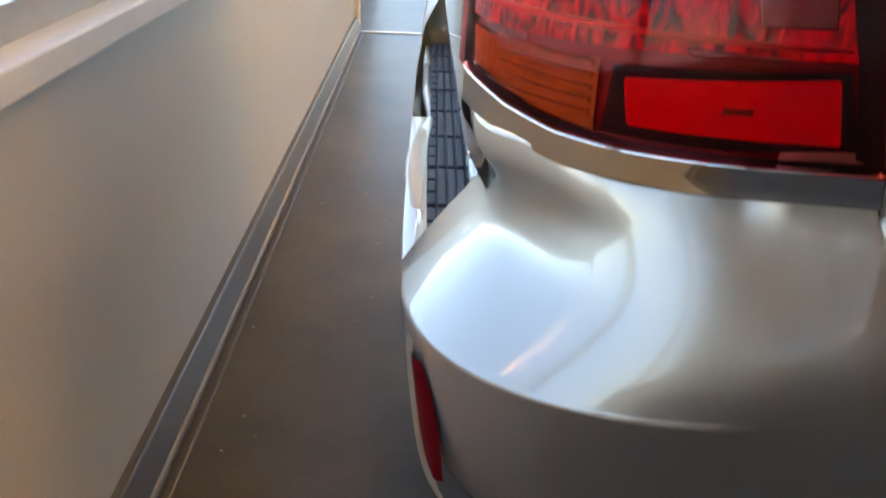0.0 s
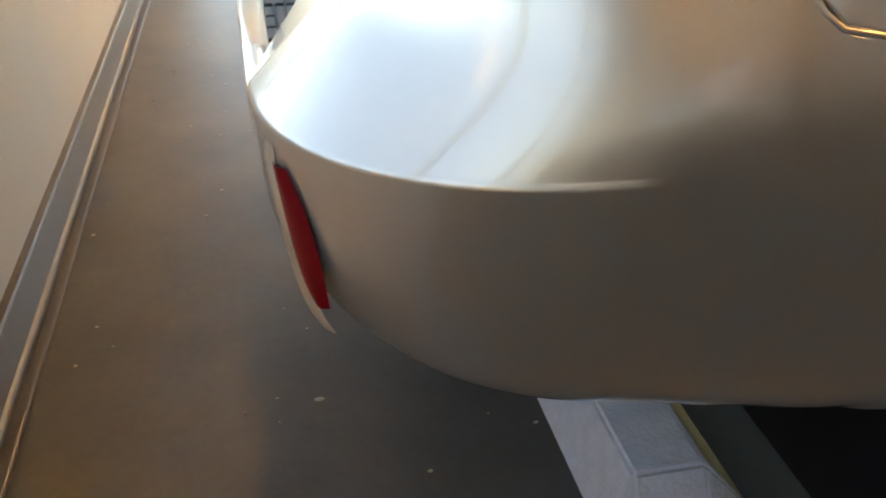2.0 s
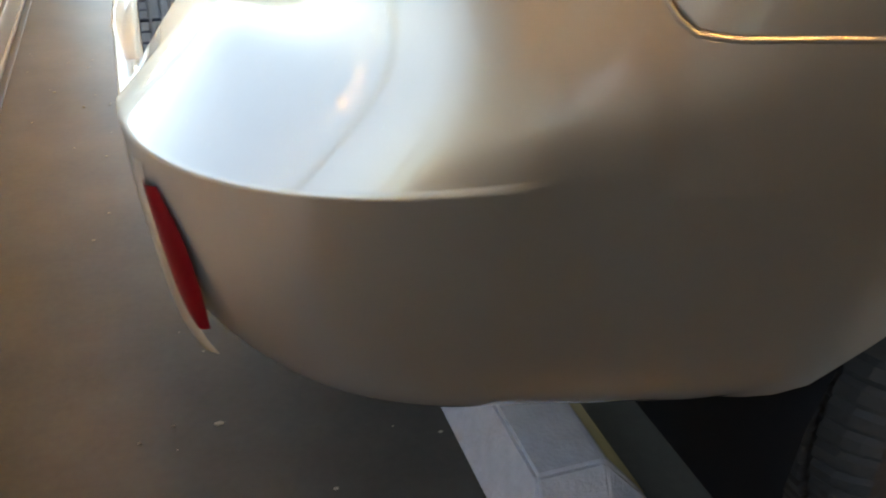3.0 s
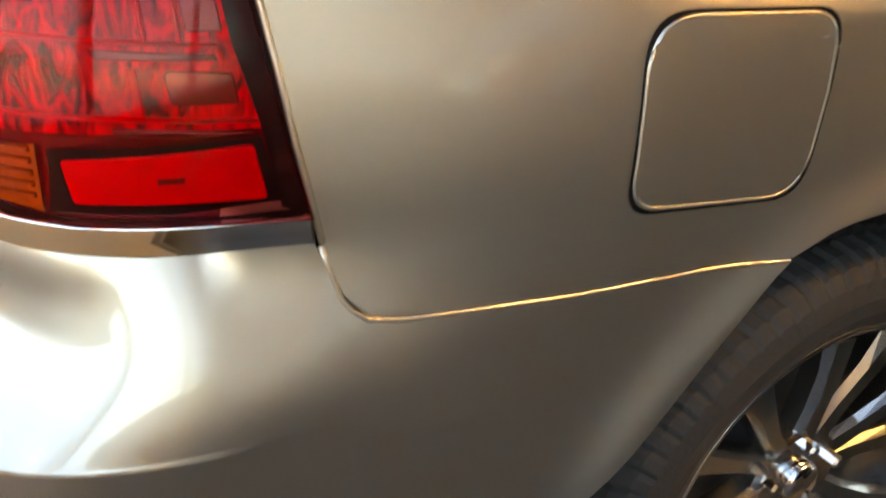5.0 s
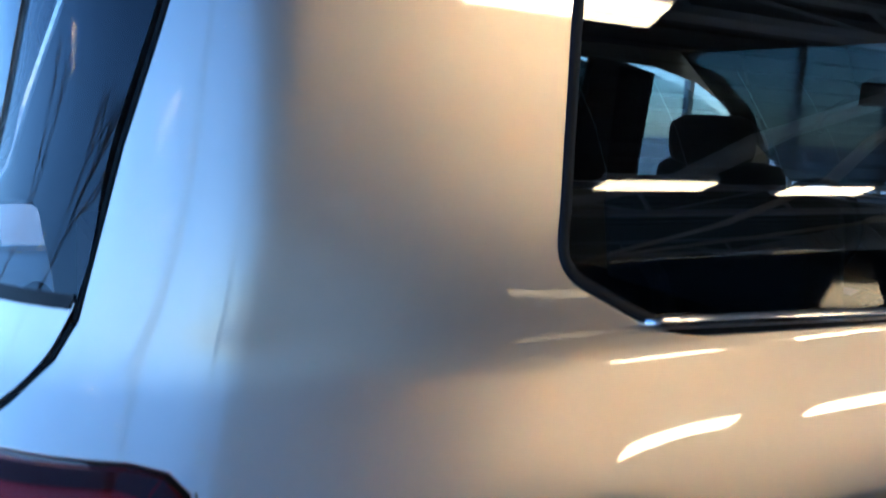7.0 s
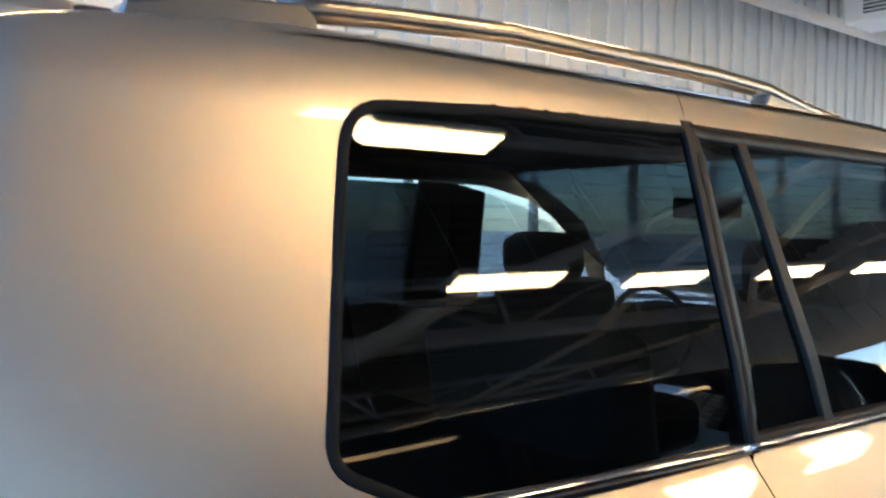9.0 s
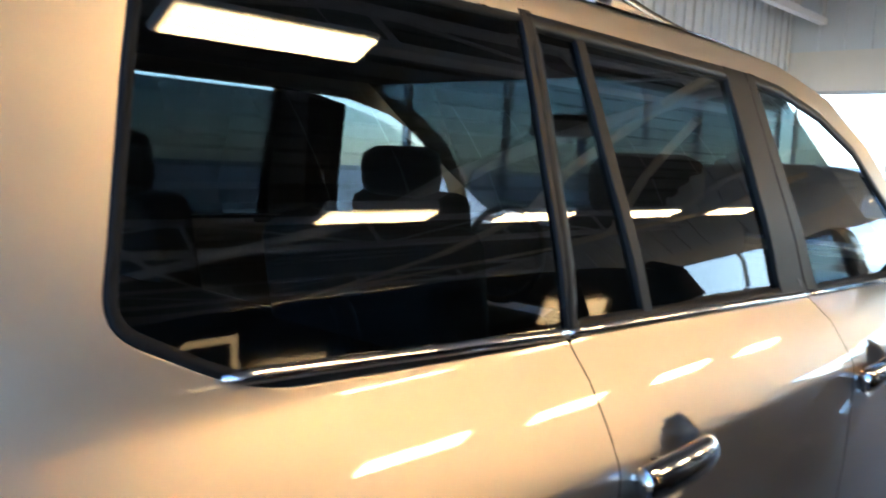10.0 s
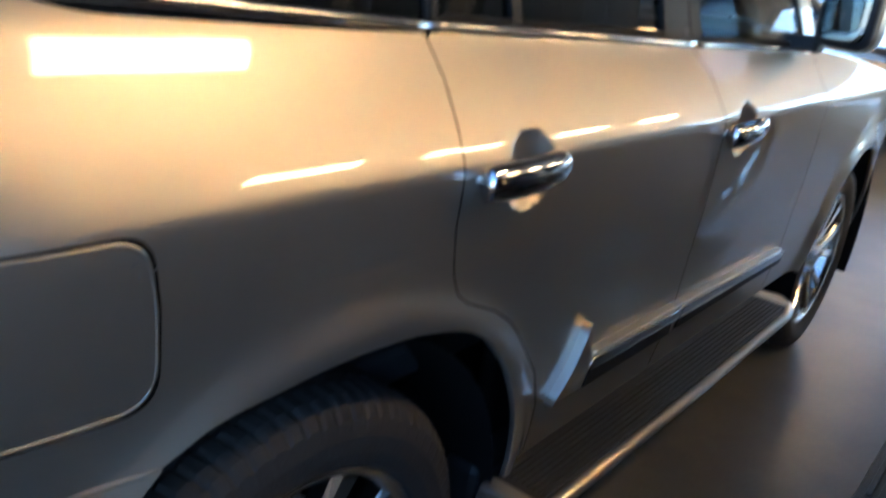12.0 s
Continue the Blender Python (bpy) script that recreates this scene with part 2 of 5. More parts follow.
# ---------------------------------------------------------------- the car's shape
MID = 0.985
LOW = [(0.30, 0.10), (0.42, 0.045), (0.52, 0.024), (0.62, 0.012), (0.75, 0.004), (0.90, -0.006), (1.00, -0.012)]
HIGH = [(1.24, 0.05505), (1.26, 0.06725), (1.272, 0.0740), (1.285, 0.0795), (1.30, 0.0840), (1.33, 0.0908), (1.36, 0.0978), (1.50, 0.142), (1.65, 0.192), (1.72, 0.217), (1.77, 0.245), (1.80, 0.271), (1.83, 0.324)]
section = curve(LOW + [(1.06, -0.0155), (1.09, -0.0168), (1.10, -0.0170), (1.11, -0.0163), (1.116, -0.0149), (1.125, -0.0111), (1.15, 0.0020), (1.18, 0.0190), (1.20, 0.0307), (1.22, 0.0428)] + HIGH)
section_tail = curve(LOW + [(1.06, -0.0090), (1.10, -0.0035), (1.14, 0.0026), (1.16, 0.0060), (1.168, 0.0080), (1.178, 0.0137), (1.20, 0.0281), (1.22, 0.0419)] + HIGH)
rear_x = curve([(0.50, 0.205), (0.80, 0.198), (1.00, 0.197), (1.15, 0.208), (1.30, 0.243), (1.40, 0.268), (1.50, 0.286), (1.60, 0.300), (1.74, 0.322), (1.83, 0.360)])
corner_a = curve([(0.5, 0.20), (0.9, 0.20), (1.1, 0.217), (1.25, 0.222), (1.4, 0.226), (1.6, 0.230), (1.83, 0.233)])
corner_b = curve([(0.5, 0.20), (0.9, 0.20), (1.1, 0.21), (1.25, 0.23), (1.35, 0.29), (1.45, 0.33), (1.6, 0.35), (1.83, 0.35)])
roof_z = curve([(0.40, 1.72), (0.60, 1.768), (0.80, 1.795), (1.15, 1.804), (1.80, 1.808), (2.10, 1.806), (2.30, 1.796), (2.60, 1.765)])
HANDLES = ((1.578, 1.090), (2.512, 1.080))


def side_y(x, z):
    """The body's right side: y at x (from the tail) and z."""
    w = min(1.0, max(0.0, (x - 0.60) / 0.30))
    w = w * w * (3 - 2 * w)
    y = section(z) * w + section_tail(z) * (1 - w)
    a = corner_a(z)
    t = (rear_x(z) + a - x) / a
    if t > 0:
        t = min(t, 0.9999)
        y = y + corner_b(z) * (1 - math.sqrt(1 - t * t))
    if x < 0.85 and z > 0.80:
        f = min(1.0, (z - 0.80) / 0.15)
        g = min(1.0, max(0.0, (z - 1.20) / 0.38))
        y = y + 0.045 * (max(0.0, 0.45 - 0.04 * math.log1p(math.exp(min(20.0, (x - 0.40) / 0.04)))) / 0.42) ** 2.5 * f * f * (3 - 2 * f) * (1 - g * g * (3 - 2 * g))
    if x > 3.5 and z < 1.25:
        y = y + 0.055 * ((x - 3.5) / 1.2) ** 2
    if z < 1.0:
        for cx, wide in ((1.235, 0.97), (4.085, 1.0)):
            r = math.hypot((x - cx) * wide, z - 0.44)
            if r < 0.64:
                y = y - 0.024 * math.exp(-(((r - 0.47) / 0.05) ** 2))
    if 1.42 < x < 3.2 and z < 0.95:
        y = y + 0.004 * math.exp(-(((z - 0.80) / 0.07) ** 2)) * min(1.0, max(0.0, (x - 1.62) / 0.2))
    for hx, hz in HANDLES:
        r = math.hypot((x - hx) / 0.066, (z - hz) / 0.060)
        if r < 1:
            y = y + 0.030 * (1 - r**2.6) ** 1.1
    return y


def side_point(x, z):
    return Vector((x, side_y(x, z), z))


def surface_normal(point, x, z, e=2e-3):
    n = (point(x + e, z) - point(x - e, z)).cross(point(x, z + e) - point(x, z - e))
    return n.normalized()


def clip_cell(poly, x0, x1, z0, z1):
    for axis, value, sign in ((0, x0, 1), (0, x1, -1), (1, z0, 1), (1, z1, -1)):
        out = []
        for i, p in enumerate(poly):
            q = poly[i - 1]
            a, b = sign * (q[axis] - value), sign * (p[axis] - value)
            if (a < 0) != (b < 0):
                s = a / (a - b)
                out.append((q[0] + s * (p[0] - q[0]), q[1] + s * (p[1] - q[1])))
            if b >= 0:
                out.append(p)
        poly = out
        if len(poly) < 3:
            return []
    return poly


def round_poly(corners, step=6):
    """Corners (x, z, radius) to a polygon with rounded corners."""
    out = []
    n = len(corners)
    for i, c in enumerate(corners):
        p, r = Vector(c[:2]), (c[2] if len(c) > 2 else 0)
        if not r:
            out.append(tuple(p))
            continue
        a, b = Vector(corners[i - 1][:2]) - p, Vector(corners[(i + 1) % n][:2]) - p
        ra = min(r, a.length * 0.48, b.length * 0.48)
        s, e = p + a.normalized() * ra, p + b.normalized() * ra
        for k in range(step + 1):
            t = k / step
            out.append(tuple((1 - t) ** 2 * s + 2 * t * (1 - t) * p + t * t * e))
    return out


def sheet(name, poly, mat, parent, cell=0.02, point=side_point, lift=0.0, lip=0.012, inset=0.0021, mirror=False, label=""):
    """A panel cut from the car's skin by an outline in x and z, with its edges rolled in."""
    area = sum(poly[i - 1][0] * p[1] - p[0] * poly[i - 1][1] for i, p in enumerate(poly))
    if area < 0:
        poly = poly[::-1]
    n = len(poly)
    dense = []
    for i, p in enumerate(poly):
        q = poly[(i + 1) % n]
        k = max(1, int(math.dist(p, q) / cell))
        dense += [(p[0] + (q[0] - p[0]) * j / k, p[1] + (q[1] - p[1]) * j / k) for j in range(k)]
    inner = []
    m = len(dense)
    for i, p in enumerate(dense):
        d = Vector(dense[(i + 1) % m]) - Vector(dense[i - 1])
        d = d.normalized() if d.length > 1e-9 else Vector((1, 0))
        inner.append((p[0] - d.y * inset, p[1] + d.x * inset))
    verts, normals, faces, found = [], [], [], {}

    def vert(x, z):
        key = (round(x * 4e4), round(z * 4e4))
        if key not in found:
            nn = surface_normal(point, x, z)
            found[key] = len(verts)
            verts.append(point(x, z) + nn * lift)
            normals.append(nn)
        return found[key]

    xs, zs = [p[0] for p in inner], [p[1] for p in inner]
    for i in range(math.floor(min(xs) / cell), math.ceil(max(xs) / cell)):
        column = clip_cell(inner, i * cell, (i + 1) * cell, -9, 9)
        if not column:
            continue
        for j in range(math.floor(min(p[1] for p in column) / cell), math.ceil(max(p[1] for p in column) / cell)):
            c = clip_cell(column, i * cell, (i + 1) * cell, j * cell, (j + 1) * cell)
            ids = []
            for p in c:
                k = vert(*p)
                if not ids or (ids[-1] != k and ids[0] != k):
                    ids.append(k)
            if len(set(ids)) >= 3 and len(set(ids)) == len(ids):
                faces.append(ids)
    if lip:
        loop = []
        for p, o in zip(inner, dense):
            nn = surface_normal(point, *p)
            across = point(*o) - point(*p)
            across = across.normalized() if across.length > 1e-9 else Vector()
            a, b = point(*p) + nn * lift, point(*o) + nn * lift
            i0 = len(verts)
            for w, dn, no in ((0.0, 0.0, nn), (0.7, -0.0009, nn + across), (1.0, -0.003, across), (1.0, -lip, across)):
                verts.append(a.lerp(b, w) + nn * dn)
                normals.append(no.normalized() if no.length > 0 else nn)
            loop.append(i0)
        for i, a in enumerate(loop):
            b = loop[(i + 1) % m]
            for k in range(3):
                faces.append([a + k, a + k + 1, b + k + 1, b + k])
    if mirror:
        verts = [Vector((v.x, 2 * MID - v.y, v.z)) for v in verts]
        normals = [Vector((v.x, -v.y, v.z)) for v in normals]
        faces = [f[::-1] for f in faces]
    ob = part(name, ([tuple(v) for v in verts], [], faces), mat, parent, label, smooth=True)
    ob.data.normals_split_custom_set_from_vertices([tuple(v) for v in normals])
    return ob


car = empty("suv", "champagne silver metallic full-size SUV parked close to a wall", "car")

ARCH_REAR = [(0.66, 0.47), (0.70, 0.527), (0.745, 0.588), (0.790, 0.645), (0.838, 0.714), (0.893, 0.789), (0.955, 0.856), (1.01, 0.880), (1.10, 0.894), (1.25, 0.898), (1.38, 0.884), (1.480, 0.852), (1.56, 0.795), (1.63, 0.705), (1.68, 0.60), (1.71, 0.49)]
arch_low = curve(ARCH_REAR[:8])
arch_line = curve(ARCH_REAR)
WINDOW = round_poly([(1.425, 1.274), (1.15, 1.279), (0.895, 1.287, 0.06), (0.757, 1.358, 0.045), (0.774, 1.43), (0.811, 1.59), (0.842, 1.709, 0.055), (1.05, 1.722), (1.450, 1.729)])
DOOR_CUT = [(1.398, 1.276), (1.411, 1.222), (1.410, 1.165), (1.405, 1.11), (1.407, 1.03), (1.422, 0.955), (1.432, 0.926), (1.456, 0.908), (1.50, 0.889), (1.548, 0.868), (1.60, 0.836), (1.640, 0.802), (1.745, 0.686), (1.785, 0.60), (1.80, 0.47)]
lamp_edge = [(0.464, 0.938), (0.445, 1.02), (0.424, 1.13), (0.417, 1.180), (0.411, 1.205), (0.397, 1.219), (0.37, 1.225), (0.28, 1.227), (0.28, 1.25)]
gate_edge = [(0.28, 1.246), (0.292, 1.256), (0.325, 1.290), (0.343, 1.322), (0.381, 1.463), (0.422, 1.590), (0.470, 1.735)]
FRONT_CUT = [(2.280, 1.258), (2.338, 1.205), (2.364, 1.10), (2.388, 0.95), (2.405, 0.80), (2.39, 0.63), (2.37, 0.47)]
FENDER_CUT = [(3.16, 1.246), (3.18, 1.20), (3.22, 1.05), (3.25, 0.85), (3.24, 0.47)]

quarter = ([(0.464, 0.938), (0.479, 0.893), (0.500, 0.872), (0.53, 0.8665), (0.60, 0.8635), (0.70, 0.858), (0.82, 0.856), (0.955, 0.857)] + [(x, float(arch_line(x)) + 0.001) for x in np.linspace(1.0, 1.705, 48)]
           + [(1.71, 0.47)] + DOOR_CUT[::-1] + WINDOW + [(1.450, 1.740), (1.47, 1.792), (0.80, 1.788), (0.60, 1.765), (0.470, 1.735)] + gate_edge[::-1][1:] + lamp_edge[::-1][1:-1])
sheet("quarter_panel", quarter, PAINT, car, 0.011, label="champagne silver rear quarter panel")
FUEL = round_poly([(0.727, 1.108, 0.05), (0.936, 1.107, 0.04), (0.950, 1.03), (0.956, 0.922, 0.058), (0.737, 0.935, 0.032)], 8)


def grown(poly, d):
    cx, cz = sum(p[0] for p in poly) / len(poly), sum(p[1] for p in poly) / len(poly)
    return [(p[0] + d * (1 if p[0] > cx else -1) * min(1, abs(p[0] - cx) / 0.05), p[1] + d * (1 if p[1] > cz else -1) * min(1, abs(p[1] - cz) / 0.05)) for p in poly]


flap = sheet("fuel_door", FUEL, PAINT, car, 0.011, lift=0.0016, lip=0.006, inset=0.003, label="champagne silver fuel filler door")
sheet("gap", grown(FUEL, 0.0050), DARK_GAP, flap, 0.02, lift=0.0006, lip=0.0)

rear_door = sheet("rear_door", DOOR_CUT + FRONT_CUT[::-1], PAINT, car, 0.008, label="rear door skin in champagne silver")
front_door = sheet("front_door", FRONT_CUT + FENDER_CUT[::-1], PAINT, car, 0.0115, label="front door skin in champagne silver")
FRONT_ARCH = [(4.085 + 0.46 * math.cos(a), 0.42 + 0.46 * math.sin(a)) for a in np.linspace(math.pi - 0.05, 0.05, 17)]
fender = FENDER_CUT + [(3.60, 0.47)] + FRONT_ARCH + [(4.62, 0.47), (4.72, 0.70), (4.70, 0.95), (4.55, 1.09), (4.10, 1.18), (3.60, 1.225), (3.25, 1.25)]
sheet("front_fender", fender, PAINT, car, 0.02)
sheet("quarter_panel", [(0.462, 0.87), (1.72, 0.87), (1.72, 1.30), (0.90, 1.31), (0.764, 1.375), (0.803, 1.705), (1.425, 1.728), (1.45, 1.79), (0.80, 1.788), (0.47, 1.735)] + gate_edge[::-1][1:] + lamp_edge[::-1][1:-1], PAINT, car, 0.05, mirror=True)
sheet("door_panel", [(1.72, 0.47), (3.22, 0.47), (3.16, 1.288), (1.72, 1.30)], PAINT, car, 0.05, mirror=True)
for mir in (False, True):
    sheet("roof_side_rail", [(1.450, 1.740), (1.47, 1.730), (2.20, 1.724), (2.40, 1.716), (2.62, 1.674), (2.82, 1.597), (3.05, 1.412), (3.16, 1.264), (3.25, 1.264), (3.16, 1.42), (2.95, 1.60), (2.72, 1.712), (2.45, 1.772), (2.1, 1.792), (1.472, 1.792)], PAINT, car, 0.03, mirror=mir)


def grid_part(name, us, vs, fn, mat, parent, label="", flip=False):
    verts = [tuple(fn(u, v)) for u in us for v in vs]
    n = len(vs)
    faces = [(i * n + j, i * n + j + 1, (i + 1) * n + j + 1, (i + 1) * n + j) for i in range(len(us) - 1) for j in range(n - 1)]
    if flip:
        faces = [f[::-1] for f in faces]
    return part(name, (verts, [], faces), mat, parent, label, smooth=True)


def roof_fn(x, y):
    e = min(y, 2 * MID - y)
    t = max(0.0, 1 - (e - 0.245) / 0.30)
    return (x, y, roof_z(x) + 0.025 - 0.045 * t**2.6)


grid_part("roof", np.linspace(0.47, 2.55, 60), np.r_[np.linspace(0.245, 0.5, 14), np.linspace(0.55, 1.42, 8), np.linspace(1.47, 1.725, 14)], roof_fn, PAINT, car)
grid_part("hood", np.linspace(3.22, 4.72, 16), np.linspace(0.09, 2 * MID - 0.09, 24),
          lambda x, y: (x, y, 1.30 - 0.07 * (x - 3.25) - 0.10 * max(0, x - 4.1) ** 1.6 - 0.05 * (abs(y - MID) / 0.9) ** 5), PAINT, car)
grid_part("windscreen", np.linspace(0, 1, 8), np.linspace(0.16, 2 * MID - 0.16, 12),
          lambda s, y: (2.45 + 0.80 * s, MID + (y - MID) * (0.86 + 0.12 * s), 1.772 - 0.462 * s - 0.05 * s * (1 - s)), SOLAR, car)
grid_part("front_end", np.linspace(0.06, 2 * MID - 0.06, 16), np.linspace(0.35, 1.18, 12),
          lambda y, z: (4.80 - 0.25 * (abs(y - MID) / 0.93) ** 4 - 0.06 * ((z - 0.75) / 0.4) ** 2, y, z), PAINT, car)
sheet("head_lamp", [(4.36, 1.07), (4.42, 1.00), (4.68, 0.97), (4.66, 1.04), (4.52, 1.085)], CHROME, car, 0.03, lift=0.004)


# tailgate with its glass
gate_x = curve([(0.70, 0.205), (1.20, 0.215), (1.246, 0.276), (1.256, 0.290), (1.290, 0.323), (1.322, 0.341), (1.463, 0.379), (1.59, 0.420), (1.735, 0.468)])


def gate_fn(u, z):
    """u runs across the tailgate from edge to edge."""
    y0 = side_y(float(gate_x(z)) - 0.005, z)
    y = y0 + 2 * (MID - y0) * u
    b, a = corner_b(z), corner_a(z)
    t0 = min(0.9999, max(0.0, (rear_x(z) + a - float(gate_x(z)) + 0.005) / a))
    flare = y0 - section(z) - b * (1 - math.sqrt(1 - t0 * t0))
    e = min(y, 2 * MID - y) - flare * max(0.0, 1 - (min(y, 2 * MID - y) - y0) / 0.4)
    c = section(z) + b
    t = max(0.0, (c - e) / b)
    x = rear_x(z) + corner_a(z) * (1 - math.sqrt(max(0.0, 1 - t * t))) - 0.012 * (1 - (abs(y - MID) / 0.8) ** 2)
    low = max(0.0, min(1.0, (0.93 - z) / 0.12))
    return (x + 0.045 * low * low * (3 - 2 * low), y, z)


US = np.r_[np.linspace(0, 0.16, 18), np.linspace(0.2, 0.8, 10), np.linspace(0.84, 1, 18)]
gate = grid_part("tailgate", US, np.r_[np.linspace(0.70, 1.25, 24), np.linspace(1.258, 1.335, 10)], gate_fn, PAINT, car)
grid_part("rear_glass", US, np.linspace(1.338, 1.735, 16), gate_fn, REAR_GLASS, gate, label="dark tinted rear window glass")
grid_part("glass_band", US, np.linspace(1.330, 1.342, 3), lambda u, z: (gate_fn(u, z)[0] - 0.003, gate_fn(u, z)[1], z), TRIM_BLACK, gate)
part("spoiler", box_bm((0.40, 0.30, 1.745), (0.62, 2 * MID - 0.30, 1.79), 0.018), PAINT, gate)
# brightwork along the tailgate's foot
for k, y in enumerate(np.arange(0.55, 1.45, 0.11)):
    part("gate_trim", box_bm((0.222, y, 0.722), (0.246, y + 0.075, 0.756), 0.005), CHROME, gate)

# bumper: a profile carried round the tail's corner
ROUND = 2.4
plan = []
for x in np.r_[np.linspace(0.953, 0.54, 24), np.linspace(0.53, 0.45, 14), np.linspace(0.44, 0.40, 5)]:
    plan.append((x, 0.0, 0.0, -1.0, 0.0))
for a in np.linspace(0, 90, 46)[1:]:
    s, c = math.sin(radians(a)) ** (2 / ROUND), max(0.0, math.cos(radians(a))) ** (2 / ROUND)
    nx, ny = s ** (ROUND - 1) / 0.254, c ** (ROUND - 1) / 0.20
    plan.append((0.146 + 0.254 * (1 - s), 0.20 * (1 - c) + 0.001, -nx / math.hypot(nx, ny), -ny / math.hypot(nx, ny), (nx / math.hypot(nx, ny)) ** 1.5))
for y in np.r_[np.linspace(0.206, 0.40, 20), np.linspace(0.43, MID, 16)]:
    plan.append((0.146 - 0.012 * math.sin(min(1, (y - 0.2) / 0.5) * math.pi / 2), y, -1.0, 0.0, 1.0))
seam_top = curve([(0.14, 0.949), (0.20, 0.949), (0.23, 0.943), (0.265, 0.9385), (0.30, 0.9375), (0.460, 0.938), (0.477, 0.892), (0.498, 0.8700), (0.53, 0.8645), (0.60, 0.8615), (0.70, 0.856), (0.82, 0.854), (0.95, 0.8545)])
bumper_low = curve([(0.13, 0.585), (0.22, 0.580), (0.28, 0.570), (0.37, 0.550), (0.45, 0.528), (0.53, 0.508), (0.62, 0.490), (0.66, 0.492), (0.685, 0.508), (0.70, 0.527)])


def bevel(z, crease):
    """How far the tail steps in above the crease: a flat slope, a hollow and a lip under the lamp."""
    h = 0.868
    s = (z - crease) / max(0.02, h - crease)
    ease = s - max(0.0, math.log1p(math.exp(min(60.0, 16 * (s - 0.97)))) / 16)
    lip = max(0.0, min(1.0, (z - 0.893) / 0.042))
    return 0.079 * ease - 0.020 * lip * lip * (3 - 2 * lip)


def shoulder(q):
    """The painted corner's upper edge on its way down to the step: inset and height."""
    q = min(1.0, max(0.0, q))
    z = 0.949 - 0.244 * q * q * (3 - 2 * q)
    return bevel(z, 0.788 - 0.073 * q), z


TUCK = 0.10


def bumper_fn(i, v):
    x, y, nx, ny, k = plan[int(i)]
    if v < 0:
        p = bumper_fn(i, 0.0)
        return (p[0] - nx * 0.03, p[1] - ny * 0.03, p[2])
    low = float(bumper_low(x)) if x < 0.70 else float(arch_low(x))
    if x > 0.398:
        top = max(float(seam_top(x)), low + 0.002)
        crease = 0.786 - 0.020 * min(1.0, max(0.0, (x - 0.45) / 0.25))
        crease = min(max(crease, low + 0.2 * (top - low)), low + 0.7 * (top - low))
        s = v / 0.5 if v < 0.5 else (v - 0.5) / 0.5
        z = top + (crease - top) * s if v < 0.5 else crease + (low - crease) * s
        fade = max(0.0, min(1.0, (0.76 - x) / 0.2))
        bump = fade * (0.007 * (1 - (z - crease) / (top - crease)) if z > crease else 0.007 - TUCK * (crease - z))
        curl = 0.03 * max(0.0, 1 - (z - low) / 0.06) ** 2 * min(1.0, max(0.0, (0.70 - x) / 0.05))
        return (x, side_y(x, z) - bump + curl, z)
    top = float(seam_top(x))
    if y > 0.205:
        top = shoulder((y - 0.205) / 0.18)[1]
    crease = min(0.786 + 0.002 * k - 0.073 * min(1.0, max(0.0, (y - 0.205) / 0.18)), top - 0.004)
    if v < 0.5:
        s = v / 0.5
        z = top + (crease - top) * s
        ins = bevel(z, crease) * (1 - (1 - k) ** 3)
        ins = ins + (0.047 * (1 - k) ** 2) * max(0.0, min(1.0, (z - 0.80) / 0.14)) ** 1.6
        ins -= 0.007 * (1 - k) * s
    else:
        s = (v - 0.5) / 0.5
        z = crease + (low - crease) * s
        ins = k * (0.012 * s + 0.075 * max(0.0, s - 0.35) ** 2 / 0.42) + (1 - k) * (section(z) - section(0.76) + 0.03 * max(0.0, 1 - (z - low) / 0.06) ** 2)
        ins -= (1 - k) * (0.007 - TUCK * (crease - z))
    return (x - nx * ins, y - ny * ins, z)


bumper = grid_part("rear_bumper", range(len(plan)), np.r_[-1.0, 0.0, 0.004, np.linspace(0.015, 0.48, 16), np.linspace(0.49, 0.51, 4), np.linspace(0.53, 1, 18)], bumper_fn, PAINT, car, "champagne silver rear bumper with a step top")
grid_part("bumper_shell", range(len(plan)), np.r_[np.linspace(0, 0.48, 10), np.linspace(0.53, 1, 10)], lambda i, v: (bumper_fn(i, v)[0], 2 * MID - bumper_fn(i, v)[1], bumper_fn(i, v)[2]), PAINT, bumper, flip=True)


# the painted hollow between the step pad and the lamp
def hollow(s, t):
    ins, z = shoulder(1 - t)
    left = Vector((0.146 + ins, 0.205 + 0.18 * (1 - t), z))
    zr = 0.705 + 0.245 * t * t
    low = max(0.0, min(1.0, (0.93 - zr) / 0.12))
    right = Vector((0.212 + 0.045 * low * low * (3 - 2 * low), 0.66 - 0.40 * t, zr))
    p = left.lerp(right, s)
    return (p.x + 0.018 * math.sin(math.pi * s) * t, p.y, p.z - 0.03 * math.sin(math.pi * s) * math.sin(math.pi * t))


grid_part("corner_hollow", np.linspace(0, 1, 16), np.linspace(0, 1, 16), hollow, PAINT, bumper)


def bead(name, line, r, lift, parent):
    pts = []
    for (x0, z0), (x1, z1) in zip(line, line[1:]):
        n = max(1, int(math.dist((x0, z0), (x1, z1)) / 0.012))
        pts += [(x0 + (x1 - x0) * i / n, z0 + (z1 - z0) * i / n) for i in range(n)]
    pts.append(line[-1])
    return part(name, tube_bm([side_point(x, z) + surface_normal(side_point, x, z) * lift for x, z in pts], r, 8), PAINT, parent, smooth=True)


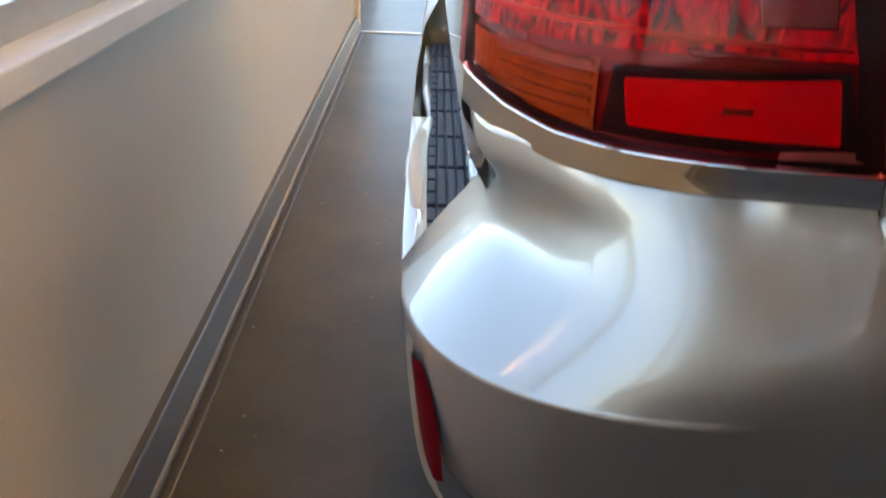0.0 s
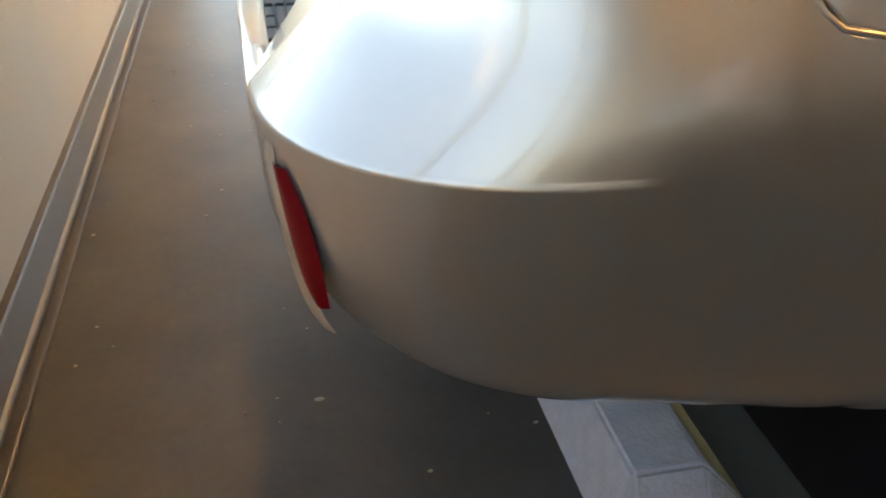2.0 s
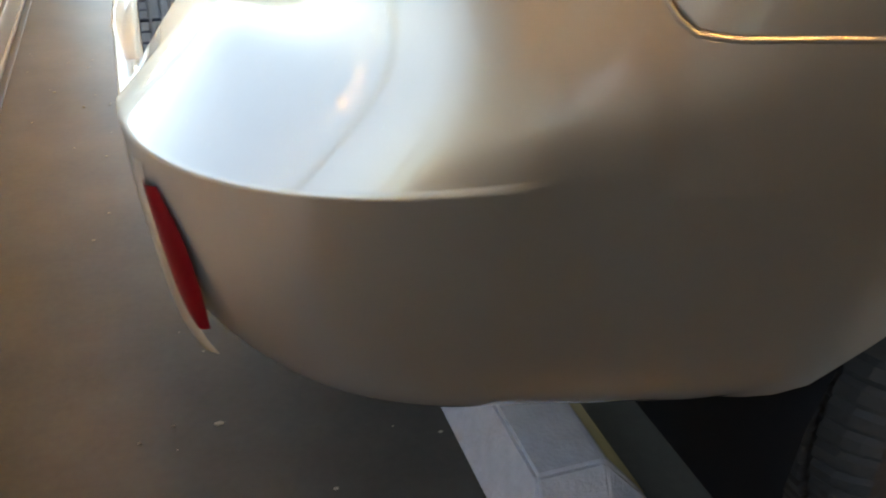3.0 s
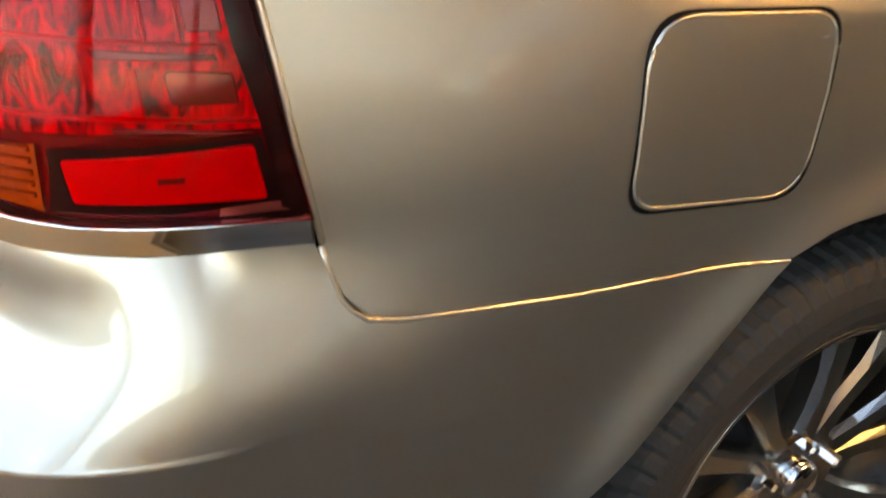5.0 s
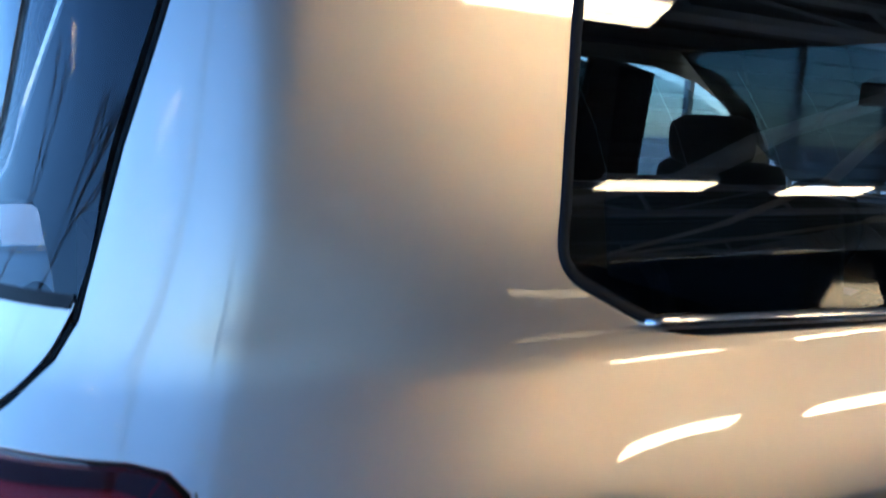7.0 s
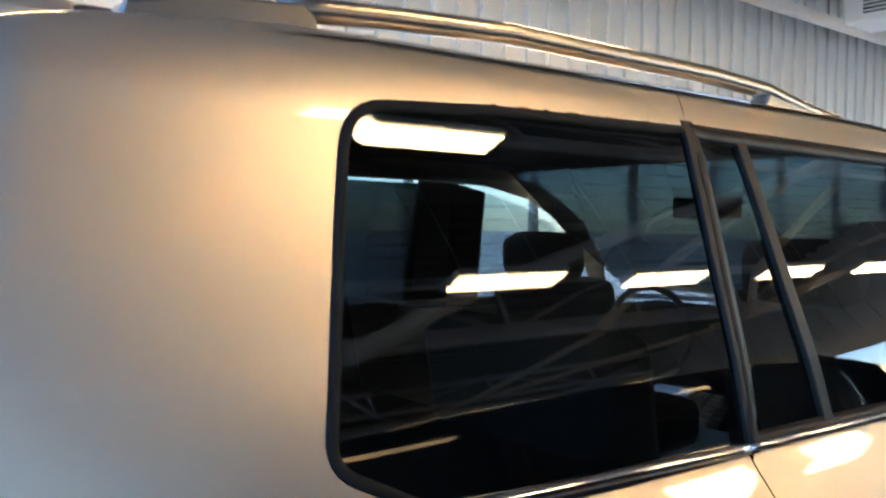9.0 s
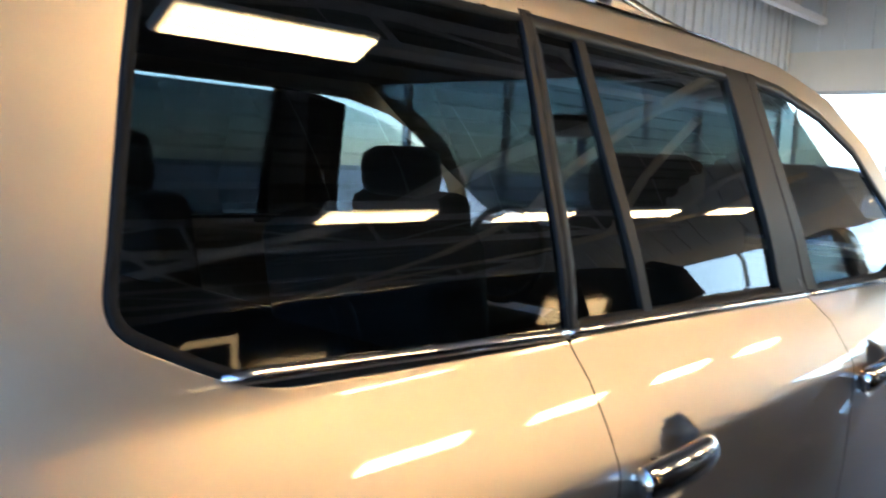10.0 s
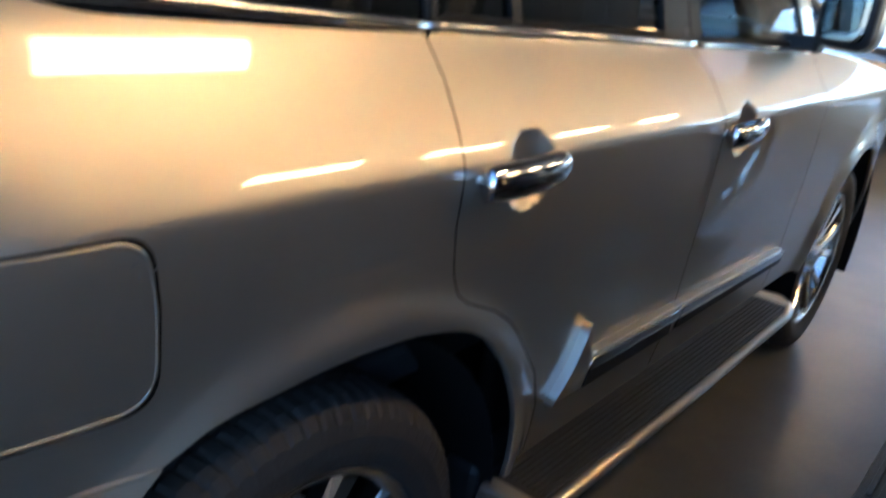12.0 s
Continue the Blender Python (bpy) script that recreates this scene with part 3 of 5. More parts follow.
bead("rolled_edge", [(0.465, 0.934), (0.478, 0.890), (0.486, 0.879), (0.499, 0.8695), (0.53, 0.8647), (0.60, 0.8617), (0.70, 0.8562), (0.82, 0.8542), (0.95, 0.8547)], 0.0028, -0.0016, bumper)
SMALL = grown(FUEL, -0.0022)
bead("rolled_edge", SMALL[2:] + SMALL[:3], 0.0024, 0.0002, flap)
bead("rolled_edge", [(x + 0.002, z) for x, z in lamp_edge[:5]], 0.003, 0.0005, car)

# dark gaps round the doors
for line in (DOOR_CUT, FRONT_CUT, FENDER_CUT):
    pts = []
    for (x0, z0), (x1, z1) in zip(line, line[1:]):
        n = max(1, int(math.dist((x0, z0), (x1, z1)) / 0.015))
        pts += [(x0 + (x1 - x0) * i / n, z0 + (z1 - z0) * i / n) for i in range(n)]
    part("door_gap", tube_bm([side_point(x, z) + surface_normal(side_point, x, z) * -0.0020 for x, z in pts], 0.0026, 8), DARK_GAP, car)

gap_line = [gate_edge[0]] + [(x0 + (x1 - x0) * i / 8, z0 + (z1 - z0) * i / 8) for (x0, z0), (x1, z1) in zip(gate_edge, gate_edge[1:]) for i in range(1, 9)]
part("gate_gap", tube_bm([side_point(x - 0.001, z) + surface_normal(side_point, x, z) * -0.007 for x, z in gap_line], 0.0068, 8), DARK_GAP, car)

# chips and a scratch in the lacquer; x 0.560 is a painted reflection smudge
for x, z, w, h in ((0.921, 1.083, 0.0035, 0.002), (0.9265, 1.070, 0.002, 0.0035), (0.943, 1.074, 0.002, 0.002), (0.560, 1.128, 0.011, 0.0010), (0.905, 1.083, 0.010, 0.0006), (0.610, 0.905, 0.002, 0.0015)):
    sheet("chip_and_reflection", [(x - w, z - h), (x + w, z - h * 0.4), (x + w * 0.7, z + h), (x - w * 0.6, z + h * 0.5)], SEAL_STRIP, car, 0.02, lift=0.0022 if x > 0.7 else 0.0006, lip=0, inset=0.0002)

# red corner reflector in its bright surround
def corner_point(angle, z, out):
    s, c = math.sin(radians(angle)) ** (2 / ROUND), max(0.0, math.cos(radians(angle))) ** (2 / ROUND)
    nx, ny = s ** (ROUND - 1) / 0.254, c ** (ROUND - 1) / 0.20
    n = math.hypot(nx, ny)
    o = out - 0.006 * (0.78 - z) / 0.2
    return (0.146 + 0.254 * (1 - s) - nx / n * o, 0.20 * (1 - c) + 0.001 - ny / n * o, z)


inner_edge = curve([(0.640, 53.0), (0.662, 54.0), (0.70, 55.5), (0.738, 59.0), (0.770, 65.0)])
grid_part("reflector", np.linspace(0, 1, 8), np.linspace(0.662, 0.764, 14), lambda u, z: corner_point(inner_edge(z) + 10 * u * math.sin(math.pi * (z - 0.658) / 0.112) ** 0.4, z, 0.002 + 0.004 * math.sin(math.pi * u)), REFLECTOR, bumper, "red corner reflector")
grid_part("reflector_surround", np.linspace(0, 1, 7), np.linspace(0.640, 0.775, 14), lambda u, z: corner_point(inner_edge(z) + 7 * math.sin(math.pi * max(0, z - 0.645) / 0.14) ** 0.4 + 5 * u, z, 0.001 + 0.006 * math.sin(math.pi * u) * math.sin(math.pi * (z - 0.639) / 0.137) ** 0.5), PAINT, bumper)
# the small pale tag that hangs below the corner reflector
part("hanging_tag", tube_bm([(0.178, 0.200, 0.618), (0.177, 0.196, 0.602), (0.183, 0.196, 0.590)], [0.0025, 0.0045, 0.0025], 8), SEAL_STRIP, bumper, "small pale tag hanging from the bumper")

# ribbed step pad on the bumper's top
bm = bmesh.new()
quad = [(0.165, 0.385), (0.165, 0.80), (0.178, 1.00), (0.165, 2 * MID - 0.80), (0.165, 2 * MID - 0.385), (0.262, 2 * MID - 0.655), (0.262, 0.655)]
rows = [[bm.verts.new((x, y, z)) for x, y in quad] for z in (0.66, 0.700)]
for i in range(7):
    bm.faces.new((rows[0][i], rows[0][(i + 1) % 7], rows[1][(i + 1) % 7], rows[1][i]))
bm.faces.new(rows[1]), bm.faces.new(rows[0][::-1])
bmesh.ops.recalc_face_normals(bm, faces=bm.faces)
pad = part("step_pad", bm, PAD, bumper, "dark grey ribbed rubber step pad")
for j in range(6):
    for i in range(8):
        y, x = 0.425 + 0.152 * i, 0.1675 + 0.0145 * j
        start = max(y, 0.40 + (x + 0.012 - 0.165) * 2.8)
        if y + 0.140 - start < 0.02:
            continue
        pieces = [(start, y + 0.140)] if j else [(y + 0.048 * k, y + 0.048 * k + 0.042) for k in range(3) if y + 0.048 * k >= start - 0.02]
        for y0, y1 in pieces:
            part("rib", box_bm((x, y0, 0.698), (x + 0.0115, y1, 0.7055), 0.002), PAD, pad)
# painted strip beside the pad, and the rounded cover that stands out of it
part("lip", box_bm((0.150, 0.375, 0.655), (0.166, 0.557, 0.706), 0.005), PAINT, bumper, smooth=True)
part("lip", box_bm((0.150, 1.412, 0.655), (0.166, 2 * MID - 0.375, 0.706), 0.005), PAINT, bumper, smooth=True)
part("lip_end", tube_bm([(0.172, 0.98, 0.690), (0.172, 1.04, 0.690), (0.160, 1.20, 0.690), (0.158, 1.42, 0.690)], 0.011, 10), PAINT, bumper, smooth=True)
bm = bmesh.new()
outline = [(0.1655, 0.560), (0.143, 0.560), (0.1355, 0.62), (0.131, 0.70), (0.131, 0.78), (0.136, 0.86), (0.146, 0.93), (0.158, 0.98), (0.172, 1.012), (0.176, 0.98), (0.167, 0.80)]
top = [bm.verts.new((x, y, 0.7065)) for x, y in outline]
mid = [bm.verts.new((x + 0.004, y, 0.64)) for x, y in outline]
low = [bm.verts.new((x + 0.030, y, 0.575)) for x, y in outline]
m = len(outline)
for a, b in ((top, mid), (mid, low)):
    for i in range(m):
        bm.faces.new((a[i], a[(i + 1) % m], b[(i + 1) % m], b[i]))
lid = bm.faces.new(top)
bm.faces.new(low[::-1])
bmesh.ops.recalc_face_normals(bm, faces=bm.faces)
bmesh.ops.bevel(bm, geom=list(lid.edges), offset=0.008, segments=3, affect="EDGES", profile=0.5)
part("step_cover", bm, PAINT, bumper, "rounded champagne cover at the step's edge", smooth=True)

# lamp: smoked lens over red cells, a red reflector, an amber block and a chrome strip
LAMP = [(0.459, 0.962), (0.442, 1.022), (0.4205, 1.13), (0.4135, 1.178), (0.4075, 1.202), (0.394, 1.2155), (0.37, 1.2215), (0.25, 1.223), (0.228, 1.20), (0.2, 1.06), (0.198, 0.984), (0.23, 0.971), (0.26, 0.964), (0.30, 0.962), (0.38, 0.963)]
lamp = empty("tail_lamp", "", "")
lamp.parent = car
for key in ("label", "category"):
    if key in lamp:
        del lamp[key]
tagged(lamp, "red and amber tail lamp with a chrome strip")
sheet("lens_back", LAMP, DARK_RED, lamp, 0.01, lift=-0.004)
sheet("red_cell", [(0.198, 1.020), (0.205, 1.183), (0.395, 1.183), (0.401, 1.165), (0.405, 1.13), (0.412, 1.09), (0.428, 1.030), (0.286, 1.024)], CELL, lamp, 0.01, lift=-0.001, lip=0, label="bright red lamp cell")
for z0, z1, x0, x1 in ((1.140, 1.170, 0.374, 0.400), (1.077, 1.085, 0.322, 0.400), (1.048, 1.073, 0.366, 0.411), (1.026, 1.033, 0.330, 0.424), (1.096, 1.122, 0.380, 0.404)):
    sheet("dark_cell", round_poly([(x0, z0, 0.003), (x0 - 0.004, z1, 0.008), (x1 - 0.003, z1 - 0.002, 0.004), (x1, z0 + 0.001, 0.003)], 3), DARK_RED, lamp, 0.01, lift=0.0005, lip=0.003)
for z0, z1, x0, x1 in ((1.088, 1.165, 0.352, 0.356), (1.040, 1.072, 0.344, 0.350), (1.090, 1.125, 0.374, 0.378), (1.136, 1.170, 0.330, 0.3335)):
    sheet("bright_rib", [(x0, z0), (x0 - 0.003, z1), (x1 - 0.003, z1), (x1, z0)], RED, lamp, 0.01, lift=0.003, lip=0.004)
for z in (1.0365, 1.0875, 1.1270):
    sheet("bright_rib", [(0.205, z), (0.205, z + 0.005), (0.392 + 2.2 * max(0, 1.10 - z) * 0.2, z + 0.003), (0.394 + 2.2 * max(0, 1.10 - z) * 0.2, z)], RED, lamp, 0.01, lift=0.003, lip=0.004)
sheet("black_frame", [(0.282, 0.968), (0.286, 1.017), (0.30, 1.019), (0.425, 1.028), (0.440, 0.975), (0.36, 0.968)], TRIM_BLACK, lamp, 0.01, lift=0.0012, lip=0)
sheet("reflector_block", round_poly([(0.299, 0.977, 0.004), (0.294, 1.009, 0.004), (0.418, 1.0215, 0.004), (0.427, 0.979, 0.004)], 3), RED, lamp, 0.01, lift=0.0035, lip=0.003, label="flat red reflector block")
sheet("maker_mark", [(0.352, 0.992), (0.352, 1.0), (0.372, 1.001), (0.372, 0.993)], DARK_RED, lamp, 0.01, lift=0.0042, lip=0)
sheet("amber_block", [(0.199, 0.985), (0.199, 1.016), (0.240, 1.018), (0.281, 1.019), (0.281, 0.966), (0.24, 0.972)], AMBER, lamp, 0.008, lift=-0.0005, lip=0, label="ribbed amber indicator block")
for k in range(5):
    z = 0.978 + 0.0085 * k
    sheet("amber_rib", [(0.218, z + 0.001), (0.218, z + 0.0052), (0.276, z + 0.0042), (0.276, z)], AMBER, lamp, 0.012, lift=0.004, lip=0.005)
for z0, z1, x0, x1 in ((1.150, 1.162, 0.398, 0.4015), (1.120, 1.128, 0.4015, 0.405), (1.185, 1.195, 0.388, 0.392), (1.075, 1.081, 0.413, 0.417)):
    sheet("glint_facet", [(x0, z0), (x0 - 0.002, z1), (x1 - 0.002, z1), (x1, z0)], RED, lamp, 0.01, lift=0.002, lip=0.003)
sheet("outer_lens", LAMP, LENS, lamp, 0.008, lift=0.010, lip=0.012)
sheet("chrome_strip", [(0.460, 0.941), (0.4565, 0.966), (0.38, 0.964), (0.30, 0.963), (0.26, 0.965), (0.23, 0.972), (0.2, 0.984), (0.2, 0.955), (0.23, 0.946), (0.265, 0.940), (0.34, 0.938), (0.40, 0.940)], CHROME, lamp, 0.008, lift=0.009, lip=0.012, label="polished chrome strip under the lens")
for strip in ([(0.459, 0.962), (0.442, 1.022), (0.4205, 1.13), (0.4135, 1.178), (0.4075, 1.202), (0.394, 1.2155), (0.376, 1.199), (0.389, 1.182), (0.396, 1.165), (0.400, 1.13), (0.406, 1.09), (0.421, 1.035), (0.434, 0.972)],
              [(0.394, 1.2155), (0.37, 1.2215), (0.25, 1.223), (0.25, 1.206), (0.36, 1.206), (0.381, 1.199)],
              [(0.446, 0.973), (0.36, 0.9705), (0.30, 0.970), (0.25, 0.975), (0.20, 0.993), (0.20, 0.981), (0.23, 0.970), (0.26, 0.9645), (0.30, 0.963), (0.38, 0.964), (0.459, 0.9625)]):
    sheet("black_edge", strip, TRIM_BLACK, lamp, 0.01, lift=0.0058, lip=0)

# glazing and its frames
RDG = [(1.412, 1.278), (2.170, 1.262), (2.118, 1.706), (1.452, 1.712)]
FDG = [(2.335, 1.262), (3.10, 1.250), (3.02, 1.398), (2.80, 1.575), (2.60, 1.650), (2.40, 1.695), (2.235, 1.708)]
qg = sheet("quarter_glass", WINDOW, PRIVACY, car, 0.05, lift=-0.004, lip=0, label="dark privacy glass quarter window")


def border(poly, width):
    """A closed strip of the given width inside an outline, as quads (x, z)."""
    n = len(poly)
    inner = []
    for i, p in enumerate(poly):
        d1, d2 = (Vector(p) - Vector(poly[i - 1])).normalized(), (Vector(poly[(i + 1) % n]) - Vector(p)).normalized()
        d = (d1 + d2).normalized()
        inner.append((p[0] - d.y * width, p[1] + d.x * width))
    return inner


def frame_strip(name, poly, width, mat, parent, lift, mirror=False):
    area = sum(poly[i - 1][0] * p[1] - p[0] * poly[i - 1][1] for i, p in enumerate(poly))
    poly = poly if area > 0 else poly[::-1]
    outer = []
    for i, p in enumerate(poly):
        q = poly[(i + 1) % len(poly)]
        k = max(1, int(math.dist(p, q) / 0.05))
        outer += [(p[0] + (q[0] - p[0]) * j / k, p[1] + (q[1] - p[1]) * j / k) for j in range(k)]
    inner = border(outer, width)
    verts, faces, n = [], [], len(outer)
    for o, i in zip(outer, inner):
        mid = ((o[0] + i[0]) / 2, (o[1] + i[1]) / 2)
        for (x, z), up in ((o, -0.006), (o, lift * 0.7), (mid, lift), (i, lift * 0.6), (i, -0.006)):
            v = side_point(x, z) + surface_normal(side_point, x, z) * up
            verts.append((v.x, 2 * MID - v.y, v.z) if mirror else tuple(v))
    for a in range(n):
        b = (a + 1) % n
        for k in range(4):
            f = (a * 5 + k, b * 5 + k, b * 5 + k + 1, a * 5 + k + 1)
            faces.append(f[::-1] if mirror else f)
    return part(name, (verts, [], faces), mat, parent, smooth=True)


frame_strip("seal", WINDOW, 0.012, SEAL, qg, 0.001)
rg = sheet("rear_door_glass", RDG, PRIVACY, rear_door, 0.05, lift=-0.006, lip=0, label="dark privacy glass in the rear door")
frame_strip("window_frame", [(1.404, 1.276), (2.262, 1.260), (2.200, 1.727), (1.448, 1.732)], 0.024, TRIM_BLACK, rear_door, 0.004)
sheet("divider_bar", [(1.608, 1.28), (1.638, 1.28), (1.613, 1.50), (1.592, 1.71), (1.566, 1.71), (1.584, 1.50)], TRIM_BLACK, rear_door, 0.05, lift=0.003)
fg = sheet("front_door_glass", FDG, CLEAR_TINT, front_door, 0.05, lift=-0.006, lip=0, label="lightly tinted front door glass")
frame_strip("window_frame", [(2.325, 1.258), (3.15, 1.248), (3.05, 1.410), (2.82, 1.595), (2.62, 1.672), (2.40, 1.716), (2.235, 1.728)], 0.022, TRIM_BLACK, front_door, 0.003)
PILLAR_C = [(1.402, 1.288), (1.428, 1.288), (1.450, 1.507), (1.464, 1.737), (1.437, 1.737), (1.420, 1.55)]
sheet("pillar_trim", PILLAR_C, TRIM_BLACK, car, 0.03, lift=0.003, label="black pillar trim")
sheet("pillar_trim", [(2.147, 1.270), (2.279, 1.268), (2.205, 1.726), (2.108, 1.728)], TRIM_BLACK, car, 0.03, lift=0.005)
sheet("pillar_trim", [(2.283, 1.268), (2.346, 1.266), (2.248, 1.722), (2.209, 1.726)], TRIM_BLACK, car, 0.03, lift=0.005)
for x0, x1, z0, z1 in ((0.862, 1.393, 1.2975, 1.2765), (1.399, 2.277, 1.2765, 1.256), (2.281, 3.12, 1.256, 1.240)):
    pts = [side_point(x, z0 + (z1 - z0) * (x - x0) / (x1 - x0) + 0.007) + Vector((0, -0.003, 0)) for x in np.linspace(x0, x1, 24)]
    part("belt_moulding", tube_bm([tuple(p) for p in pts], [0.004, 0.0075] + [0.0085] * 22, 10), CHROME, car, smooth=True)
sheet("quarter_glass", WINDOW, DARK_GLASS, car, 0.1, lift=-0.004, lip=0, mirror=True)
sheet("rear_door_glass", [(1.42, 1.29), (2.17, 1.28), (2.12, 1.715), (1.46, 1.722)], DEEP_TINT, car, 0.1, lift=-0.004, lip=0, mirror=True)
sheet("front_door_glass", FDG, SIDE_TINT, car, 0.1, lift=-0.004, lip=0, mirror=True)
sheet("pillar_trim", PILLAR_C, TRIM_BLACK, car, 0.05, mirror=True)
sheet("pillar_trim", [(2.12, 1.27), (2.48, 1.266), (2.40, 1.694), (2.248, 1.722), (2.09, 1.728)], TRIM_BLACK, car, 0.05, mirror=True)


# door handles: a chrome grip across a hollow
def handle(parent, hx, hz, l0, l1):
    n = 26
    pts, rad = [], []
    for k in range(n + 1):
        s = k / n
        x = hx + l0 + (l1 - l0) * s
        z = hz + 0.006 * s
        y = section(1.09) - 0.018 - 0.010 * math.sin(math.pi * s) ** 0.6
        pts.append((x, y, z))
        rad.append(0.0300 * (0.62 + 0.38 * math.sin(math.pi * min(max(s, 0.02), 0.98)) ** 0.22))
    h = part("handle", tube_bm(pts, rad, 14), CHROME, parent, "polished chrome pull handle", smooth=True)
    for v in h.data.vertices:
        v.co.y = section(1.09) - 0.022 + (v.co.y - (section(1.09) - 0.022)) * 0.72
    part("key_cover", tube_bm([(hx + l0 + 0.058, section(1.09) - 0.012, hz + 0.002), (hx + l0 + 0.062, section(1.09) - 0.012, hz + 0.002)], 0.0205, 14), DARK_GAP, h)
    cup = tube_bm([(hx + l0 + 0.02, section(1.09) + 0.004, hz), (hx + l0 + 0.02, section(1.09) - 0.02, hz)], 0.012, 10)
    part("mount", cup, CHROME, h)


handle(rear_door, 1.53, 1.093, -0.100, 0.092)
handle(front_door, 2.465, 1.081, -0.100, 0.092)

# lower door moulding with its bright strip
for d, x0, x1 in ((rear_door, 1.82, 2.382), (front_door, 2.392, 3.245)):
    lo = 0.585
    poly = [(x0, lo + 0.005), (x1, lo)] + ([(x1, 0.663), (1.945, 0.670), (1.922, 0.700), (1.908, 0.744), (1.890, 0.700), (1.866, 0.650)] if d is rear_door else [(x1 - 0.05, 0.642), (x0, 0.663)])
    m = sheet("moulding", poly, PAINT, d, 0.02, lift=0.020, lip=0.022, inset=0.006)
    sheet("bright_strip", [(max(x0, 1.94), 0.634 if x0 < 2 else 0.626), (x1 - (0.04 if x0 > 2 else 0.0), 0.627 if x0 < 2 else 0.612), (x1 - (0.04 if x0 > 2 else 0.0), 0.652 if x0 < 2 else 0.638), (max(x0, 1.94), 0.660 if x0 < 2 else 0.652)], CHROME, m, 0.05, lift=0.026, lip=0.006)
    # black band painted for the running board's dark reflection in the moulding
    sheet("dark_reflection", [(max(x0, 1.93), 0.596), (x1 - 0.03, 0.592), (x1 - 0.03, 0.611 if x0 > 2 else 0.626), (max(x0, 1.94), 0.625 if x0 > 2 else 0.633)], TRIM_BLACK, m, 0.05, lift=0.0235, lip=0.006)

# roof rail: a long dark foot, a bar over a hollow and a front foot
def roof_rail(mirror):
    g = 2 * MID
    flip = lambda p: (p[0], g - p[1], p[2]) if mirror else p
    line = [(0.80, 1.806), (0.853, 1.813), (0.96, 1.821), (1.142, 1.831), (1.347, 1.830), (1.589, 1.831), (1.762, 1.824), (1.901, 1.802), (2.033, 1.788), (2.07, 1.780)]
    verts, faces = [], []
    for x, z in line:
        for k in range(12):
            a = math.tau * k / 12
            c, d = math.cos(a), math.sin(a)
            verts.append(flip((x, 0.285 + 0.017 * math.copysign(abs(c) ** 0.7, c), z + 0.0135 * math.copysign(abs(d) ** 0.7, d))))
    faces = [(i * 12 + k, i * 12 + (k + 1) % 12, i * 12 + 12 + (k + 1) % 12, i * 12 + 12 + k) for i in range(len(line) - 1) for k in range(12)]
    faces += [tuple(range(11, -1, -1)), tuple(range(len(verts) - 12, len(verts)))]
    r = part("roof_rail", (verts, [], faces), RAIL, car, "satin grey roof rail", smooth=True)
    for outline in ([(0.628, 1.760), (0.640, 1.786), (0.72, 1.804), (0.83, 1.815), (0.845, 1.800), (0.845, 1.775)], [(1.74, 1.785), (1.755, 1.816), (1.90, 1.800), (2.05, 1.784), (2.06, 1.765)]):
        bm = bmesh.new()
        near, far = [[bm.verts.new(flip((x, y, z))) for x, z in outline] for y in (0.266, 0.302)]
        n = len(outline)
        for i in range(n):
            bm.faces.new((near[i], near[(i + 1) % n], far[(i + 1) % n], far[i]))
        bm.faces.new(near), bm.faces.new(far[::-1])
        bmesh.ops.recalc_face_normals(bm, faces=bm.faces)
        bmesh.ops.bevel(bm, geom=list(bm.edges), offset=0.004, segments=2, affect="EDGES", profile=0.5)
        part("foot", bm, RAIL, r)


roof_rail(False), roof_rail(True)

# mirror
def pillow(centre, half, power):
    """A rounded block: each point of a ball pushed out towards a box."""
    bm = bmesh.new()
    bmesh.ops.create_uvsphere(bm, u_segments=32, v_segments=20, radius=1)
    for v in bm.verts:
        n = sum(abs(c) ** power for c in v.co) ** (1 / power)
        v.co = Vector(c + h * a / n for c, h, a in zip(centre, half, v.co))
    return bm


for side in (1, -1):
    at = lambda y: MID + side * (y - MID)
    mirror_ob = part("door_mirror", pillow((3.005, at(-0.068), 1.362), (0.072, 0.078, 0.094), 4.0), PAINT, car, "door mirror in a painted shell", smooth=True)
    part("mirror_rim", pillow((2.945, at(-0.068), 1.362), (0.028, 0.071, 0.087), 4.5), RUBBER, mirror_ob, smooth=True)
    part("mirror_glass", pillow((2.920, at(-0.066), 1.363), (0.006, 0.058, 0.071), 5.0), MIRROR, mirror_ob, smooth=True)
    part("mirror_arm", box_bm((2.97, at(-0.005), 1.250), (3.05, at(0.09), 1.295), 0.012), RUBBER, mirror_ob)

# running board
board = part("running_board", box_bm((1.66, -0.085, 0.435), (3.21, 0.04, 0.474), 0.012), RUBBER, car, "black ribbed running board with a silver edge")
for k in range(8):
    y = -0.078 + 0.0125 * k
    part("tread_rib", box_bm((1.72, y, 0.472), (3.15, y + 0.006, 0.4785), 0.0015), RUBBER, board)
edge = [(1.645, 0.02, 0.458), (1.66, -0.06, 0.46), (1.70, -0.094, 0.462), (2.4, -0.100, 0.462), (3.12, -0.096, 0.462), (3.19, -0.080, 0.462), (3.23, -0.035, 0.462), (3.245, 0.03, 0.46)]
part("silver_edge", tube_bm(edge, [0.012, 0.014, 0.015, 0.015, 0.015, 0.020, 0.022, 0.016], 10), PAINT, board, smooth=True)
part("end_cap", box_bm((3.165, -0.08, 0.455), (3.225, 0.03, 0.480), 0.010), PAINT, board)
part("end_cap", box_bm((1.655, -0.08, 0.455), (1.700, 0.03, 0.478), 0.010), PAINT, board)
